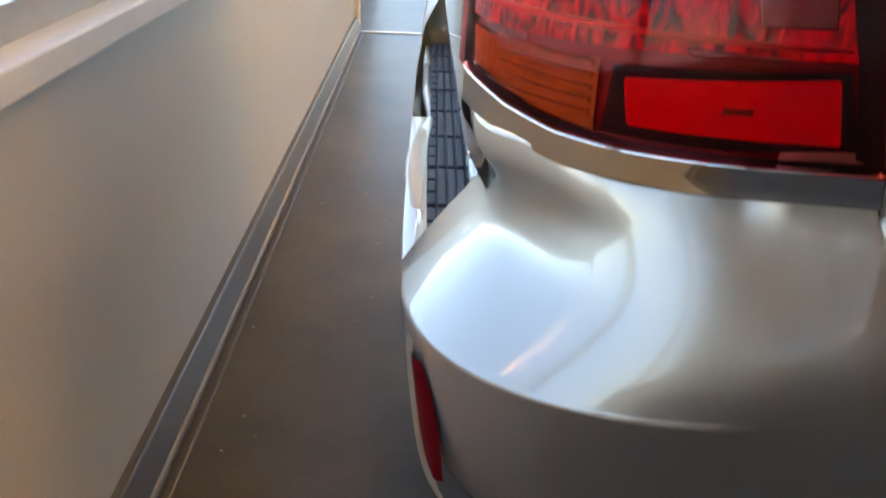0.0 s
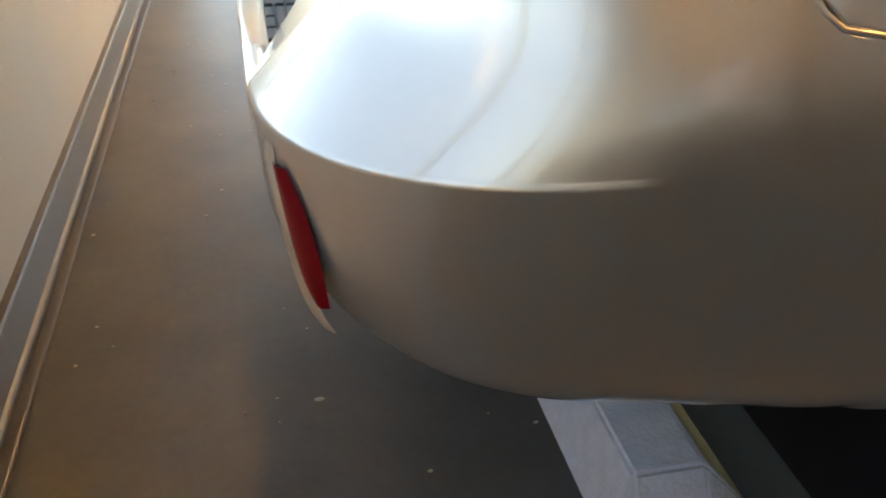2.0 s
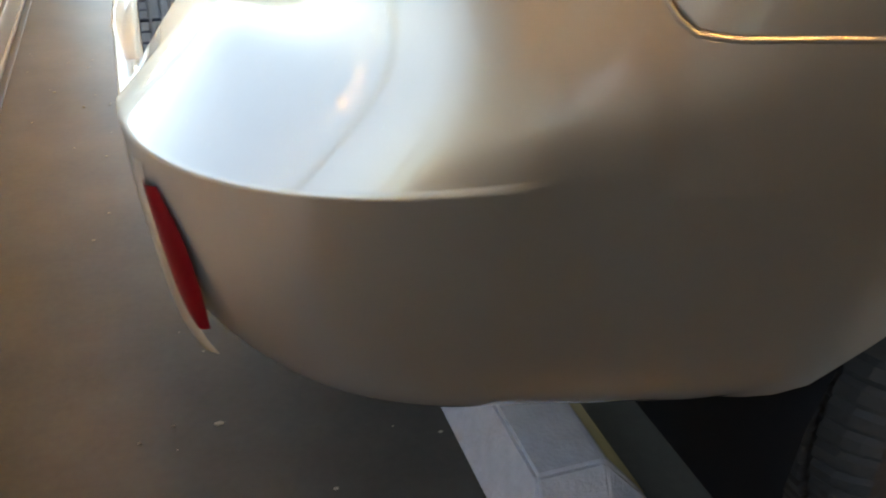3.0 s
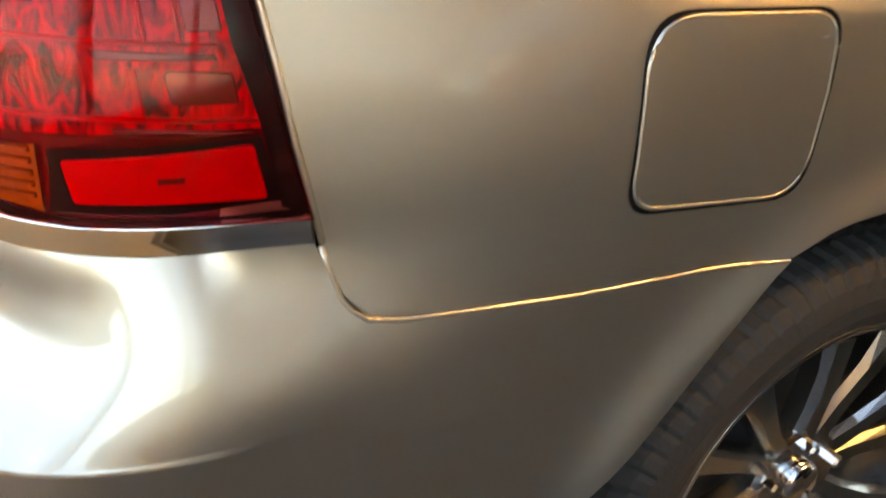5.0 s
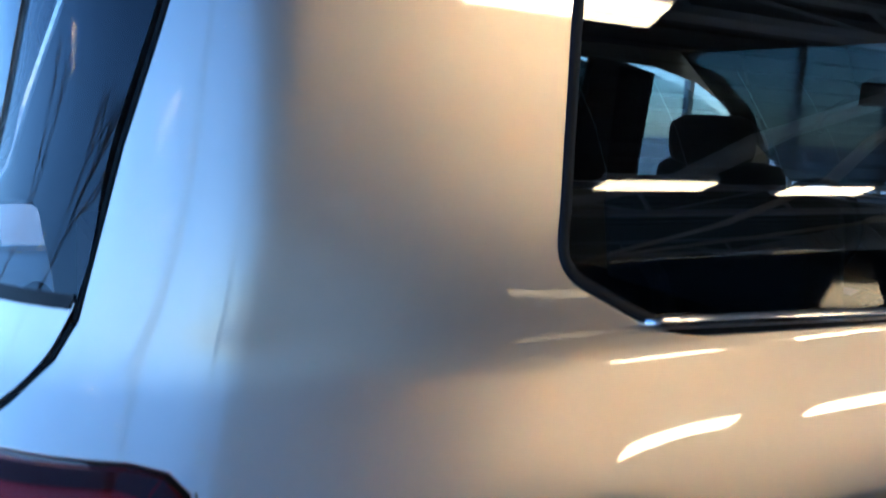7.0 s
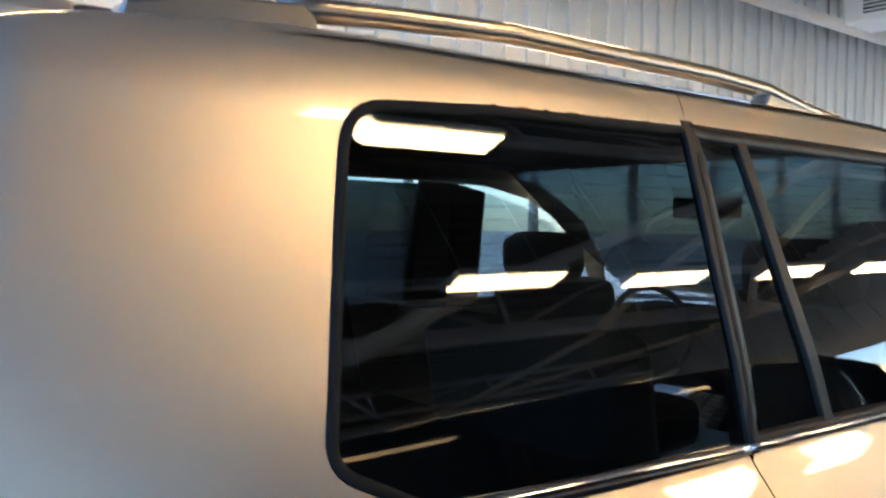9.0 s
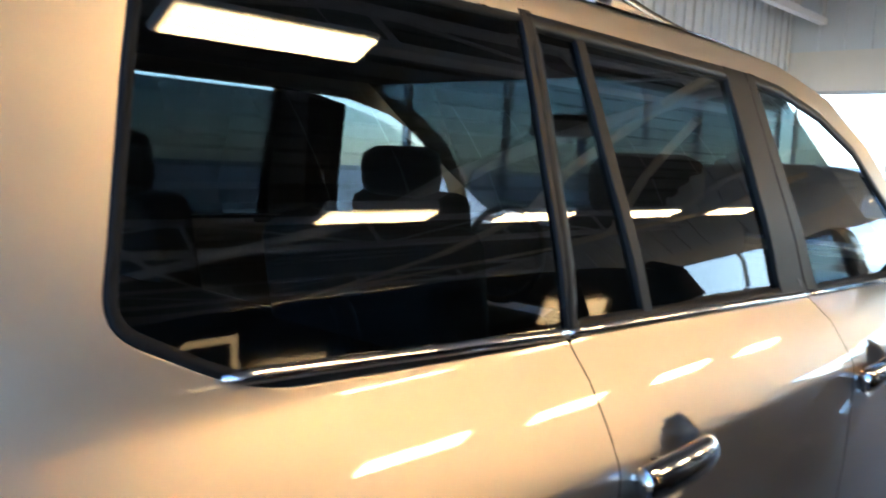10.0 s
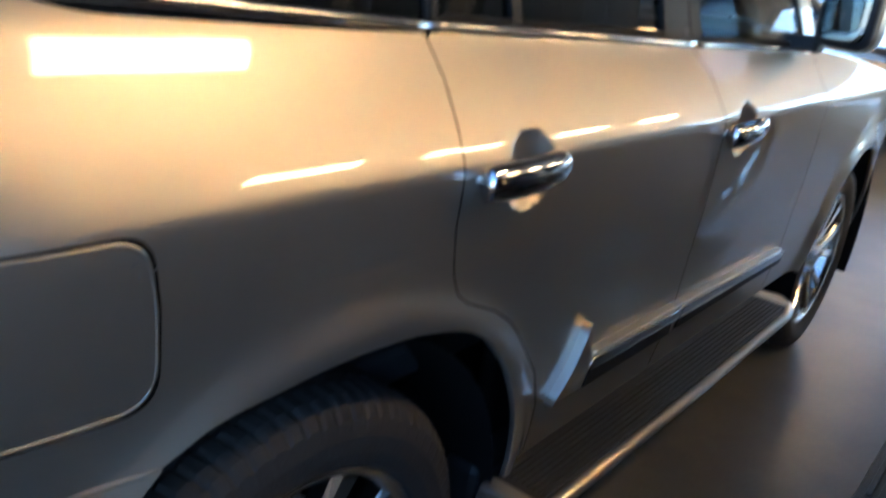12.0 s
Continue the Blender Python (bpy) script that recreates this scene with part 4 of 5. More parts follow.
part("sill", box_bm((1.66, 0.035, 0.33), (3.25, 0.12, 0.50), 0.02), RUBBER, car)
part("underbody", box_bm((0.62, 0.16, 0.40), (4.6, 2 * MID - 0.16, 0.62), 0.04), DARK_GAP, car)
part("inner_shell", box_bm((0.50, 0.115, 0.55), (0.62, 2 * MID - 0.115, 1.20), 0.03), DARK_GAP, car)
part("inner_shell", box_bm((1.72, 0.075, 0.50), (3.20, 0.115, 1.20), 0.02), DARK_GAP, car)


# wheels
def wheel(cx, y0, turn, mirror=False):
    R, r_rim = 0.396, 0.278
    w = empty("wheel", "", "")
    for key in ("label", "category"):
        if key in w:
            del w[key]
    w.parent = car
    n = 2 * 78
    profile = [(0.010, r_rim - 0.004), (-0.002, r_rim + 0.006), (-0.012, r_rim + 0.03), (-0.016, 0.335), (-0.010, 0.364), (0.004, 0.381), (0.022, 0.391), (0.05, R), (0.055, R - 0.010), (0.064, R - 0.010), (0.069, R), (0.125, R + 0.002), (0.130, R - 0.010),
               (0.139, R - 0.010), (0.144, R + 0.002), (0.205, R), (0.21, R - 0.01), (0.22, R), (0.255, 0.386), (0.272, 0.350), (0.265, r_rim)]
    verts, faces = [], []
    for k in range(n * 2):
        a = math.tau * k / (2 * n)
        groove = (k % 4) == 0
        for j, (y, r) in enumerate(profile):
            if groove and 4 <= j <= 18:
                r = r - 0.005
            b = a + (0.02 if j > 9 else 0.0) + 0.012 * math.sin(j)
            verts.append((cx + r * math.cos(b), y0 + y, 0.398 + r * math.sin(b)))
    m = len(profile)
    for k in range(2 * n):
        for j in range(m - 1):
            a, b = k * m + j, ((k + 1) % (2 * n)) * m + j
            faces.append((a, a + 1, b + 1, b))
    part("tyre", (verts, [], faces), TYRE, w, "black tyre with blocky tread")
    lathe = [(0.020, r_rim - 0.022), (0.004, r_rim - 0.012), (0.0, r_rim - 0.002), (0.006, r_rim + 0.002), (0.012, r_rim), (0.16, r_rim - 0.02), (0.20, r_rim - 0.03)]
    verts, faces = [], []
    for k in range(96):
        a = math.tau * k / 96
        verts += [(cx + r * math.cos(a), y0 + y, 0.398 + r * math.sin(a)) for y, r in lathe]
    m = len(lathe)
    faces = [(k * m + j, k * m + j + 1, ((k + 1) % 96) * m + j + 1, ((k + 1) % 96) * m + j) for k in range(96) for j in range(m - 1)]
    rim = part("rim", (verts, [], faces), ALLOY, w, "bright alloy wheel rim", smooth=True)
    part("brake_disc", tube_bm([(cx, y0 + 0.10, 0.398), (cx, y0 + 0.13, 0.398)], 0.18, 32), BRAKE, rim)
    for s in range(6):
        for side in (-1, 1):
            a = turn + s * math.tau / 6 + side * 0.165
            a2 = turn + s * math.tau / 6 + side * 0.235
            bm = bmesh.new()
            ring = []
            for t, wid, yy in ((0.0, 0.020, 0.030), (0.35, 0.017, 0.022), (0.7, 0.019, 0.012), (1.0, 0.026, 0.008)):
                rr = 0.060 + (r_rim - 0.020 - 0.060) * t
                an = a + (a2 - a) * t if t > 0 else turn + s * math.tau / 6 + side * 0.22
                c, d = Vector((math.cos(an), 0, math.sin(an))), Vector((-math.sin(an), 0, math.cos(an)))
                o = Vector((cx, y0, 0.398)) + c * rr
                ring.append([bm.verts.new(o + d * q * wid + Vector((0, yy + h, 0))) for q, h in ((-1, 0.012), (-0.75, 0.0), (0.5, 0.003), (1, 0.014), (0.8, 0.045), (-0.8, 0.045))])
            for p, q in zip(ring, ring[1:]):
                for i in range(6):
                    bm.faces.new((p[i], p[(i + 1) % 6], q[(i + 1) % 6], q[i]))
            bmesh.ops.recalc_face_normals(bm, faces=bm.faces)
            part("spoke", bm, ALLOY, rim)
    part("hub", tube_bm([(cx, y0 + 0.07, 0.398), (cx, y0 + 0.036, 0.398), (cx, y0 + 0.030, 0.398)], [0.088, 0.088, 0.080], 32), ALLOY, rim)
    part("centre_cap", tube_bm([(cx, y0 + 0.035, 0.398), (cx, y0 + 0.018, 0.398), (cx, y0 + 0.012, 0.398)], [0.034, 0.034, 0.026], 24), CHROME, rim, smooth=True)
    for s in range(5):
        a = turn + s * math.tau / 5
        x, z = cx + 0.066 * math.cos(a), 0.398 + 0.066 * math.sin(a)
        part("lug_nut", tube_bm([(x, y0 + 0.03, z), (x, y0 + 0.012, z), (x, y0 + 0.008, z)], [0.011, 0.011, 0.007], 6), CHROME, rim)
    return w


rear_wheel = wheel(1.219, 0.042, 0.35)
front_wheel = wheel(4.085, 0.045, 0.15)
for cx in (1.219, 4.085):
    left = copy_thing(rear_wheel if cx < 2 else front_wheel, pose(0, 0, 0))
    left.location = (2 * cx, 2 * MID, 0)
    left.rotation_euler = (0, 0, math.pi)
# wheel housings
for cx in (1.19, 4.085):
    verts, faces = [], []
    for k in range(25):
        a = math.pi * (1.12 - 1.24 * k / 24)
        for y in (0.012, 0.04, 0.36):
            verts.append((cx + 0.475 * math.cos(a) * (1.02 if cx < 2 else 1), y, 0.43 + 0.47 * math.sin(a)))
    faces = [(k * 3 + j, k * 3 + j + 1, (k + 1) * 3 + j + 1, (k + 1) * 3 + j) for k in range(24) for j in range(2)]
    part("wheel_housing", (verts, [], faces), DARK_GAP, car, smooth=True)
    part("housing_back", box_bm((cx - 0.5, 0.34, 0.25), (cx + 0.5, 0.36, 0.98)), DARK_GAP, car)

# cabin
def seat(x, y, name="seat", head=True):
    s = part(name, box_bm((x - 0.22, y - 0.24, 0.78), (x + 0.28, y + 0.24, 0.96), 0.05), CABIN, car, smooth=True)
    bm = box_bm((-0.06, -0.24, 0), (0.08, 0.24, 0.53), 0.045)
    bm.transform(Matrix.Translation((x - 0.2, y, 0.88)) @ Euler((0, radians(-10), 0)).to_matrix().to_4x4())
    part("backrest", bm, CABIN, s, smooth=True)
    if not head:
        return
    bm = box_bm((-0.06, -0.15, 0), (0.08, 0.15, 0.165), 0.05)
    bm.transform(Matrix.Translation((x - 0.32, y, 1.385)) @ Euler((0, radians(-6), 0)).to_matrix().to_4x4())
    part("headrest", bm, CABIN, s, smooth=True)
    part("headrest_post", tube_bm([(x - 0.31, y - 0.05, 1.36), (x - 0.31, y - 0.05, 1.42)], 0.006, 6), CHROME, s)
    part("headrest_post", tube_bm([(x - 0.31, y + 0.05, 1.36), (x - 0.31, y + 0.05, 1.42)], 0.006, 6), CHROME, s)


for x in (1.80, 2.70):
    for y in (0.53, 1.44):
        seat(x - 0.10 * (x < 2), y, head=(x, y) != (1.80, 0.53))
part("cabin_floor", box_bm((0.6, 0.16, 0.66), (3.4, 2 * MID - 0.16, 0.74), 0.02), CABIN, car)
part("load_cover", box_bm((0.55, 0.20, 1.17), (1.45, 2 * MID - 0.20, 1.20), 0.015), CABIN, car)
part("headliner", box_bm((0.60, 0.30, 1.765), (2.50, 2 * MID - 0.30, 1.785), 0.01), CABIN, car)
part("dashboard", box_bm((3.05, 0.18, 0.95), (3.45, 2 * MID - 0.18, 1.25), 0.06), CABIN, car)
part("inner_mirror", box_bm((2.62, 0.86, 1.60), (2.64, 1.10, 1.67), 0.008), CABIN, car)
wheel_ring = tube_bm([(2.98 + 0.03 * math.sin(a), 1.47 + 0.19 * math.cos(a), 1.16 + 0.18 * math.sin(a)) for a in np.linspace(0, math.tau, 28)], 0.014, 8, caps=False)
part("steering_wheel", wheel_ring, CABIN, car, smooth=True)
# ---------------------------------------------------------------- the room
def slab(name, lo, hi, mat, label, category, bevel=0.0, kind="structure", parent=None):
    ob = part(name, box_bm(lo, hi, bevel), mat, parent)
    return tagged(ob, label, category, kind=kind) if not parent else ob


slab("floor", (-0.6, -14, -0.2), (16.2, 8.4, 0), FLOOR, "dark sealed concrete floor with stains", "floor")
slab("ground", (-120, -120, -0.5), (120, 120, -0.21), ASPHALT, "pale sunlit concrete yard outside the building", "ground")
slab("wall_rear", (-0.50, -14, 0), (-0.365, 5.30, 0.86), WALL, "low painted wall under the windows", "wall")
slab("window_sill", (-0.56, -14, 0.842), (-0.335, 5.30, 0.885), WHITE, "white window sill on the low wall", "window sill", 0.004)
foot = bmesh.new()
prof = [(-0.365, 0.104), (-0.349, 0.104), (-0.345, 0.100), (-0.323, 0.047), (-0.365, 0.047)]
ends = [[foot.verts.new((x, y, z)) for x, z in prof] for y in (-14, 5.30)]
for i in range(5):
    foot.faces.new((ends[0][i], ends[0][(i + 1) % 5], ends[1][(i + 1) % 5], ends[1][i]))
foot.faces.new(ends[0]), foot.faces.new(ends[1][::-1])
bmesh.ops.recalc_face_normals(foot, faces=foot.faces)
tagged(part("baseboard", foot, BASE), "dark vinyl baseboard along the wall", "baseboard", kind="structure")
slab("baseboard_toe", (-0.365, -14, 0), (-0.300, 5.30, 0.010), BASE, "dark toe strip of the vinyl baseboard", "baseboard", 0.004)
slab("baseboard_foot", (-0.365, -14, 0.010), (-0.322, 5.30, 0.034), BASE, "dark foot of the vinyl baseboard", "baseboard", 0.003)
slab("trim", (-0.365, -14, 0.034), (-0.316, 5.30, 0.047), SEAL_STRIP, "pale sealant strip at the foot of the wall", "trim", 0.003)
slab("door_frame", (-0.42, 5.30, 0), (-0.33, 5.36, 2.6), WHITE, "white steel post at the end of the low wall", "door frame", 0.004)
slab("wall_rear_top", (-0.50, -14, 5.1), (-0.365, 5.7, 5.6), METAL_WALL, "metal wall above the windows", "wall")
slab("wall_left_rear", (1.3, 5.5, 0), (1.6, 5.7, 5.6), WALL, "plain pale wall beside the passage", "wall")
slab("wall_passage_top", (-0.6, 5.5, 2.4), (1.3, 5.7, 5.6), WALL, "pale wall over the passage opening", "wall")
slab("wall_passage_side", (1.3, 5.7, 0), (1.45, 8.4, 2.6), WALL, "pale side wall of the passage", "wall")
slab("wall_passage_rear", (-0.6, 5.7, 0), (-0.45, 8.4, 2.6), WALL, "pale rear wall of the passage", "wall")
slab("ceiling_passage", (-0.6, 5.7, 2.6), (1.45, 8.4, 2.7), WALL, "pale ceiling of the passage", "ceiling")
# a white strip in place of the streak of light across the floor
slab("threshold", (-0.33, 5.31, 0), (0.25, 5.36, 0.006), WHITE, "white strip painted for a streak of light on the floor", "threshold", 0.002)
slab("wall_left_low", (1.6, 5.5, 0), (16.2, 5.7, 0.45), WALL, "low wall under the side windows", "wall")
slab("wall_left_top", (1.6, 5.5, 2.75), (16.2, 5.7, 5.6), METAL_WALL, "pale corrugated metal wall above the windows", "wall")
slab("wall_right", (-0.6, -14.2, 0), (16.2, -14, 5.6), WALL, "plain painted wall at the far side", "wall")
slab("wall_front_top", (16, -14, 3.05), (16.2, 5.5, 3.75), HEADER, "pale plaster band over the showroom windows", "wall")
slab("wall_front_upper", (16.05, -14, 3.75), (16.2, 5.5, 5.6), METAL_WALL, "pale metal wall under the roof", "wall")
slab("wall_front_low", (16, -14, 0), (16.2, 5.5, 0.15), HEADER, "low sill wall under the showroom windows", "wall")
slab("ceiling", (-0.6, -14, 5.6), (16.2, 5.7, 5.7), CEILING, "dark corrugated metal roof deck", "ceiling")

# ribs of the metal walls
ribs = bmesh.new()
for x in np.arange(1.7, 16, 0.30):
    box_bm((x, 5.455, 2.75), (x + 0.09, 5.5, 5.6), 0, ribs)
tagged(part("wall_ribs", ribs, METAL_WALL), "pressed ribs of the metal wall cladding", "wall ribs", kind="structure")
ribs = bmesh.new()
for y in np.arange(-13.9, 5.4, 0.45):
    box_bm((15.99, y, 3.75), (16.05, y + 0.07, 5.6), 0, ribs)
tagged(part("wall_ribs", ribs, METAL_WALL), "pressed ribs of the front wall cladding", "wall ribs", kind="structure")
deck = bmesh.new()
for y in np.arange(-13.9, 5.4, 0.30):
    box_bm((-0.5, y, 5.54), (16, y + 0.12, 5.6), 0, deck)
tagged(part("ceiling_deck", deck, CEILING), "dark ribs of the roof deck", "ceiling", kind="structure")


def window_row(name, along, fixed, lo, hi, z0, z1, pitch, label):
    """Glazed frames along an axis; along is 'x' or 'y'."""
    w = empty(name, label, "window", kind="structure")
    place = (lambda a, b, za, zb, d: ((fixed - d, a, za), (fixed + d, b, zb))) if along == "y" else (lambda a, b, za, zb, d: ((a, fixed - d, za), (b, fixed + d, zb)))
    for q in np.arange(lo, hi + 0.01, pitch):
        part("mullion", box_bm(*place(q - 0.03, q + 0.03, z0, z1, 0.045), 0.004), FRAME, w)
    part("window_frame", box_bm(*place(lo, hi, z1 - 0.06, z1, 0.045)), FRAME, w)
    part("window_frame", box_bm(*place(lo, hi, z0, z0 + 0.05, 0.045)), FRAME, w)
    for q in np.arange(lo, hi - 0.01, pitch):
        pane = part("pane", box_bm(*place(q + 0.03, q + pitch - 0.03, z0 + 0.05, z1 - 0.06, 0.004)), PANE, w)
        pane.visible_shadow = False
    return w


window_row("window_1", "y", -0.44, -13.9, 5.1, 0.885, 5.1, 1.9, "row of tall windows over the low wall")
window_row("window_2", "y", 16.1, -13.9, 5.3, 0.15, 3.05, 1.6, "glazed showroom front full of daylight")
window_row("window_4", "x", 8.3, -0.45, 1.3, 0.0, 2.6, 0.875, "glazed door at the end of the passage")
window_row("window_3", "x", 5.6, 1.65, 16.05, 0.45, 2.75, 1.6, "side windows onto the bright yard")

# roof trusses
def truss(a, b, z0, z1, bays, name="roof_truss"):
    t = empty(name, "white steel roof truss with diagonal braces", "truss", group="roof trusses", kind="structure")
    a, b = Vector(a), Vector(b)
    d = (b - a).normalized()
    side = Vector((-d.y, d.x, 0)) * 0.035

    def bar(p, q, w=0.04, h=0.05):
        bm = bmesh.new()
        v = (q - p).normalized()
        s = side.normalized() * w
        u = s.cross(v).normalized() * h
        quad = [[bm.verts.new(o + s * i + u * j) for i, j in ((-1, -1), (1, -1), (1, 1), (-1, 1))] for o in (p, q)]
        for i in range(4):
            bm.faces.new((quad[0][i], quad[0][(i + 1) % 4], quad[1][(i + 1) % 4], quad[1][i]))
        bmesh.ops.recalc_face_normals(bm, faces=bm.faces)
        return bm

    up = lambda p, z: Vector((p.x, p.y, z))
    part("chord", bar(up(a, z0), up(b, z0), 0.06, 0.06), TRUSS, t)
    part("chord", bar(up(a, z1), up(b, z1), 0.06, 0.06), TRUSS, t)
    for k in range(bays):
        p, q = a.lerp(b, k / bays), a.lerp(b, (k + 1) / bays)
        lo, hi = (z0, z1) if k % 2 else (z1, z0)
        part("brace", bar(up(p, lo), up(q, hi), 0.02, 0.02), TRUSS, t)
        part("post", bar(up(q, z0), up(q, z1), 0.025, 0.025), TRUSS, t)
    return t


for y in (4.9, 1.2):
    truss((-0.3, y, 0), (15.9, y, 0), 4.25, 5.35, 12)
for y in (-2.6, -6.4, -10.2):
    truss((-0.3, y, 0), (15.9, y, 0), 4.75, 5.40, 6)


def brace(p, q, r, mat, label, name="roof_brace"):
    return tagged(part(name, tube_bm([p, q], r, 8), mat), label, "brace", kind="structure")


brace((1.6, -8.6, 4.3), (9.6, -1.3, 4.3), 0.085, TRUSS, "pale steel brace under the roof")
brace((8.65, -10.2, 4.3), (8.40, -1.0, 4.3), 0.065, CONDUIT, "tan pipe under the roof")
tagged(part("roof_pipe", tube_bm([(8.9, -8.7, 4.3), (11.6, -6.15, 4.3), (11.95, -5.80, 4.3), (11.75, -5.45, 4.3), (10.75, -4.60, 4.3), (9.5, -2.5, 4.3)], 0.06, 8), CONDUIT), "bent tan pipe under the roof", "pipe", kind="structure")
brace((11.4, -6.0, 4.3), (15.5, -3.6, 4.3), 0.06, CONDUIT, "tan pipe along the roof")
brace((12.0, -5.2, 4.35), (14.6, -1.6, 4.35), 0.05, TRUSS, "pale steel brace far under the roof")
brace((3.4, -5.1, 4.3), (8.6, -10.7, 4.3), 0.04, TRUSS, "pale steel cross brace under the roof")


# ceiling lights: white trays with four warm tubes
def ceiling_light(x, y):
    t = empty("ceiling_light", "white fluorescent ceiling light with four warm tubes", "ceiling light", group="ceiling lights")
    part("tray", box_bm((-0.69, -0.16, 0.02), (0.69, 0.16, 0.09), 0.01), WHITE, t)
    for k in range(4):
        part("tube", box_bm((-0.66, -0.130 + 0.066 * k, -0.004), (0.66, -0.130 + 0.066 * k + 0.054, 0.018), 0.004), TUBE, t)
    for k in (-0.5, 0.5):
        part("hanger", tube_bm([(k, 0, 0.08), (k, 0, 1.60)], 0.006, 6), TRUSS, t)
    t.matrix_world = pose(x, y, 4.0)
    return t


first = ceiling_light(3.25, -2.0)
# the last two are unseen fill lamps, added to brighten wall and floor
LIGHTS_AND_FILL = [(5.6, -4.08), (8.1, -4.2), (10.75, -4.2), (13.3, -4.2),
          (8.6, -11.3), (11.0, -11.0), (14.3, -10.2), (13.5, 1.2), (9.0, 2.6), (0.9, 3.6), (4.6, 2.8)]
for x, y in LIGHTS_AND_FILL:
    copy_thing(first, pose(x, y, 4.0))

# unit heater under the roof
heater = empty("unit_heater", "white unit heater hanging under the roof", "heater")
part("casing", box_bm((11.4, 3.7, 4.25), (12.2, 4.9, 4.95), 0.05), WHITE, heater)
part("grille", box_bm((11.38, 4.0, 4.35), (11.40, 4.6, 4.85)), GRILLE, heater)
for z in np.arange(4.37, 4.85, 0.05):
    part("louvre", box_bm((11.365, 4.0, z), (11.395, 4.6, z + 0.02)), WHITE, heater)
part("hanger", tube_bm([(11.8, 3.9, 4.9), (11.8, 3.9, 5.6)], 0.012, 6), TRUSS, heater)
part("hanger", tube_bm([(11.8, 4.7, 4.9), (11.8, 4.7, 5.6)], 0.012, 6), TRUSS, heater)

# concrete parking block under the tail
block = empty("parking_block", "worn white and yellow painted concrete parking block", "parking block")
bm = bmesh.new()
ends = []
for y, dx in ((0.30, 0.0), (0.345, 0.0), (1.85, 0.0), (1.89, 0.0)):
    h = 0.02 if y in (0.30, 1.89) else 0.115
    prof = [(0.577, 0), (0.620, h), (0.735, h), (0.828, 0)]
    ends.append([bm.verts.new((x, y, z)) for x, z in prof])
for p, q in zip(ends, ends[1:]):
    for i in range(4):
        bm.faces.new((p[i], p[(i + 1) % 4], q[(i + 1) % 4], q[i]))
bm.faces.new(ends[0]), bm.faces.new(ends[-1][::-1])
bmesh.ops.recalc_face_normals(bm, faces=bm.faces)
bmesh.ops.bevel(bm, geom=bm.edges[:], offset=0.006, segments=2, affect="EDGES")
part("concrete_body", bm, BLOCK, block)
part("yellow_face", ([(0.739, 0.352, 0.1135), (0.826, 0.352, 0.006), (0.826, 1.84, 0.006), (0.739, 1.84, 0.1135)], [], [(0, 1, 2, 3)]), YELLOW, block, "faded yellow paint on the sloping face")

# grit on the floor
grit = bmesh.new()
rng = random.Random(5)
for _ in range(70):
    x, y, s = rng.uniform(-0.30, 0.6), rng.uniform(0.0, 3.0), rng.uniform(0.001, 0.004)
    bmesh.ops.create_icosphere(grit, subdivisions=1, radius=s, matrix=Matrix.Translation((x, y, s * 0.6)) @ Matrix.Diagonal((1.5, 1, 0.6, 1)))
tagged(part("floor_grit", grit, GRIT), "pale crumbs of grit on the floor", "grit", kind="stuff")
leaf = bmesh.new()
bmesh.ops.create_icosphere(leaf, subdivisions=1, radius=0.007, matrix=Matrix.Translation((0.197, 0.721, 0.003)) @ Matrix.Diagonal((1.5, 0.8, 0.4, 1)))
tagged(part("dry_leaf_crumb", leaf, GRIT), "small tan crumb lying on the floor", "crumb")


# other vehicles
def loft(sections, mat, name, parent, label=""):
    """Rings of equal length joined along the vehicle."""
    n = len(sections[0])
    verts = [p for r in sections for p in r]
    faces = [(k * n + j, (k + 1) * n + j, (k + 1) * n + (j + 1) % n, k * n + (j + 1) % n) for k in range(len(sections) - 1) for j in range(n)]
    faces += [tuple(range(n)), tuple(range((len(sections) - 1) * n, len(sections) * n))[::-1]]
    return part(name, (verts, [], faces), mat, parent, label, smooth=True)


def ring(x, half, z0, z1, round_top=0.12, round_low=0.08, tumble=0.0):
    pts = []
    for sy, sz, r in ((1, 0, round_low), (1, 1, round_top), (-1, 1, round_top), (-1, 0, round_low)):
        cy, cz = sy * (half - r - (tumble if sz else 0)), (z1 - r if sz else z0 + r)
        start = {(1, 0): -90, (1, 1): 0, (-1, 1): 90, (-1, 0): 180}[(sy, sz)]
        for k in range(5):
            a = radians(start + 22.5 * k)
            pts.append((x, cy + r * math.cos(a), cz + r * math.sin(a)))
    return pts


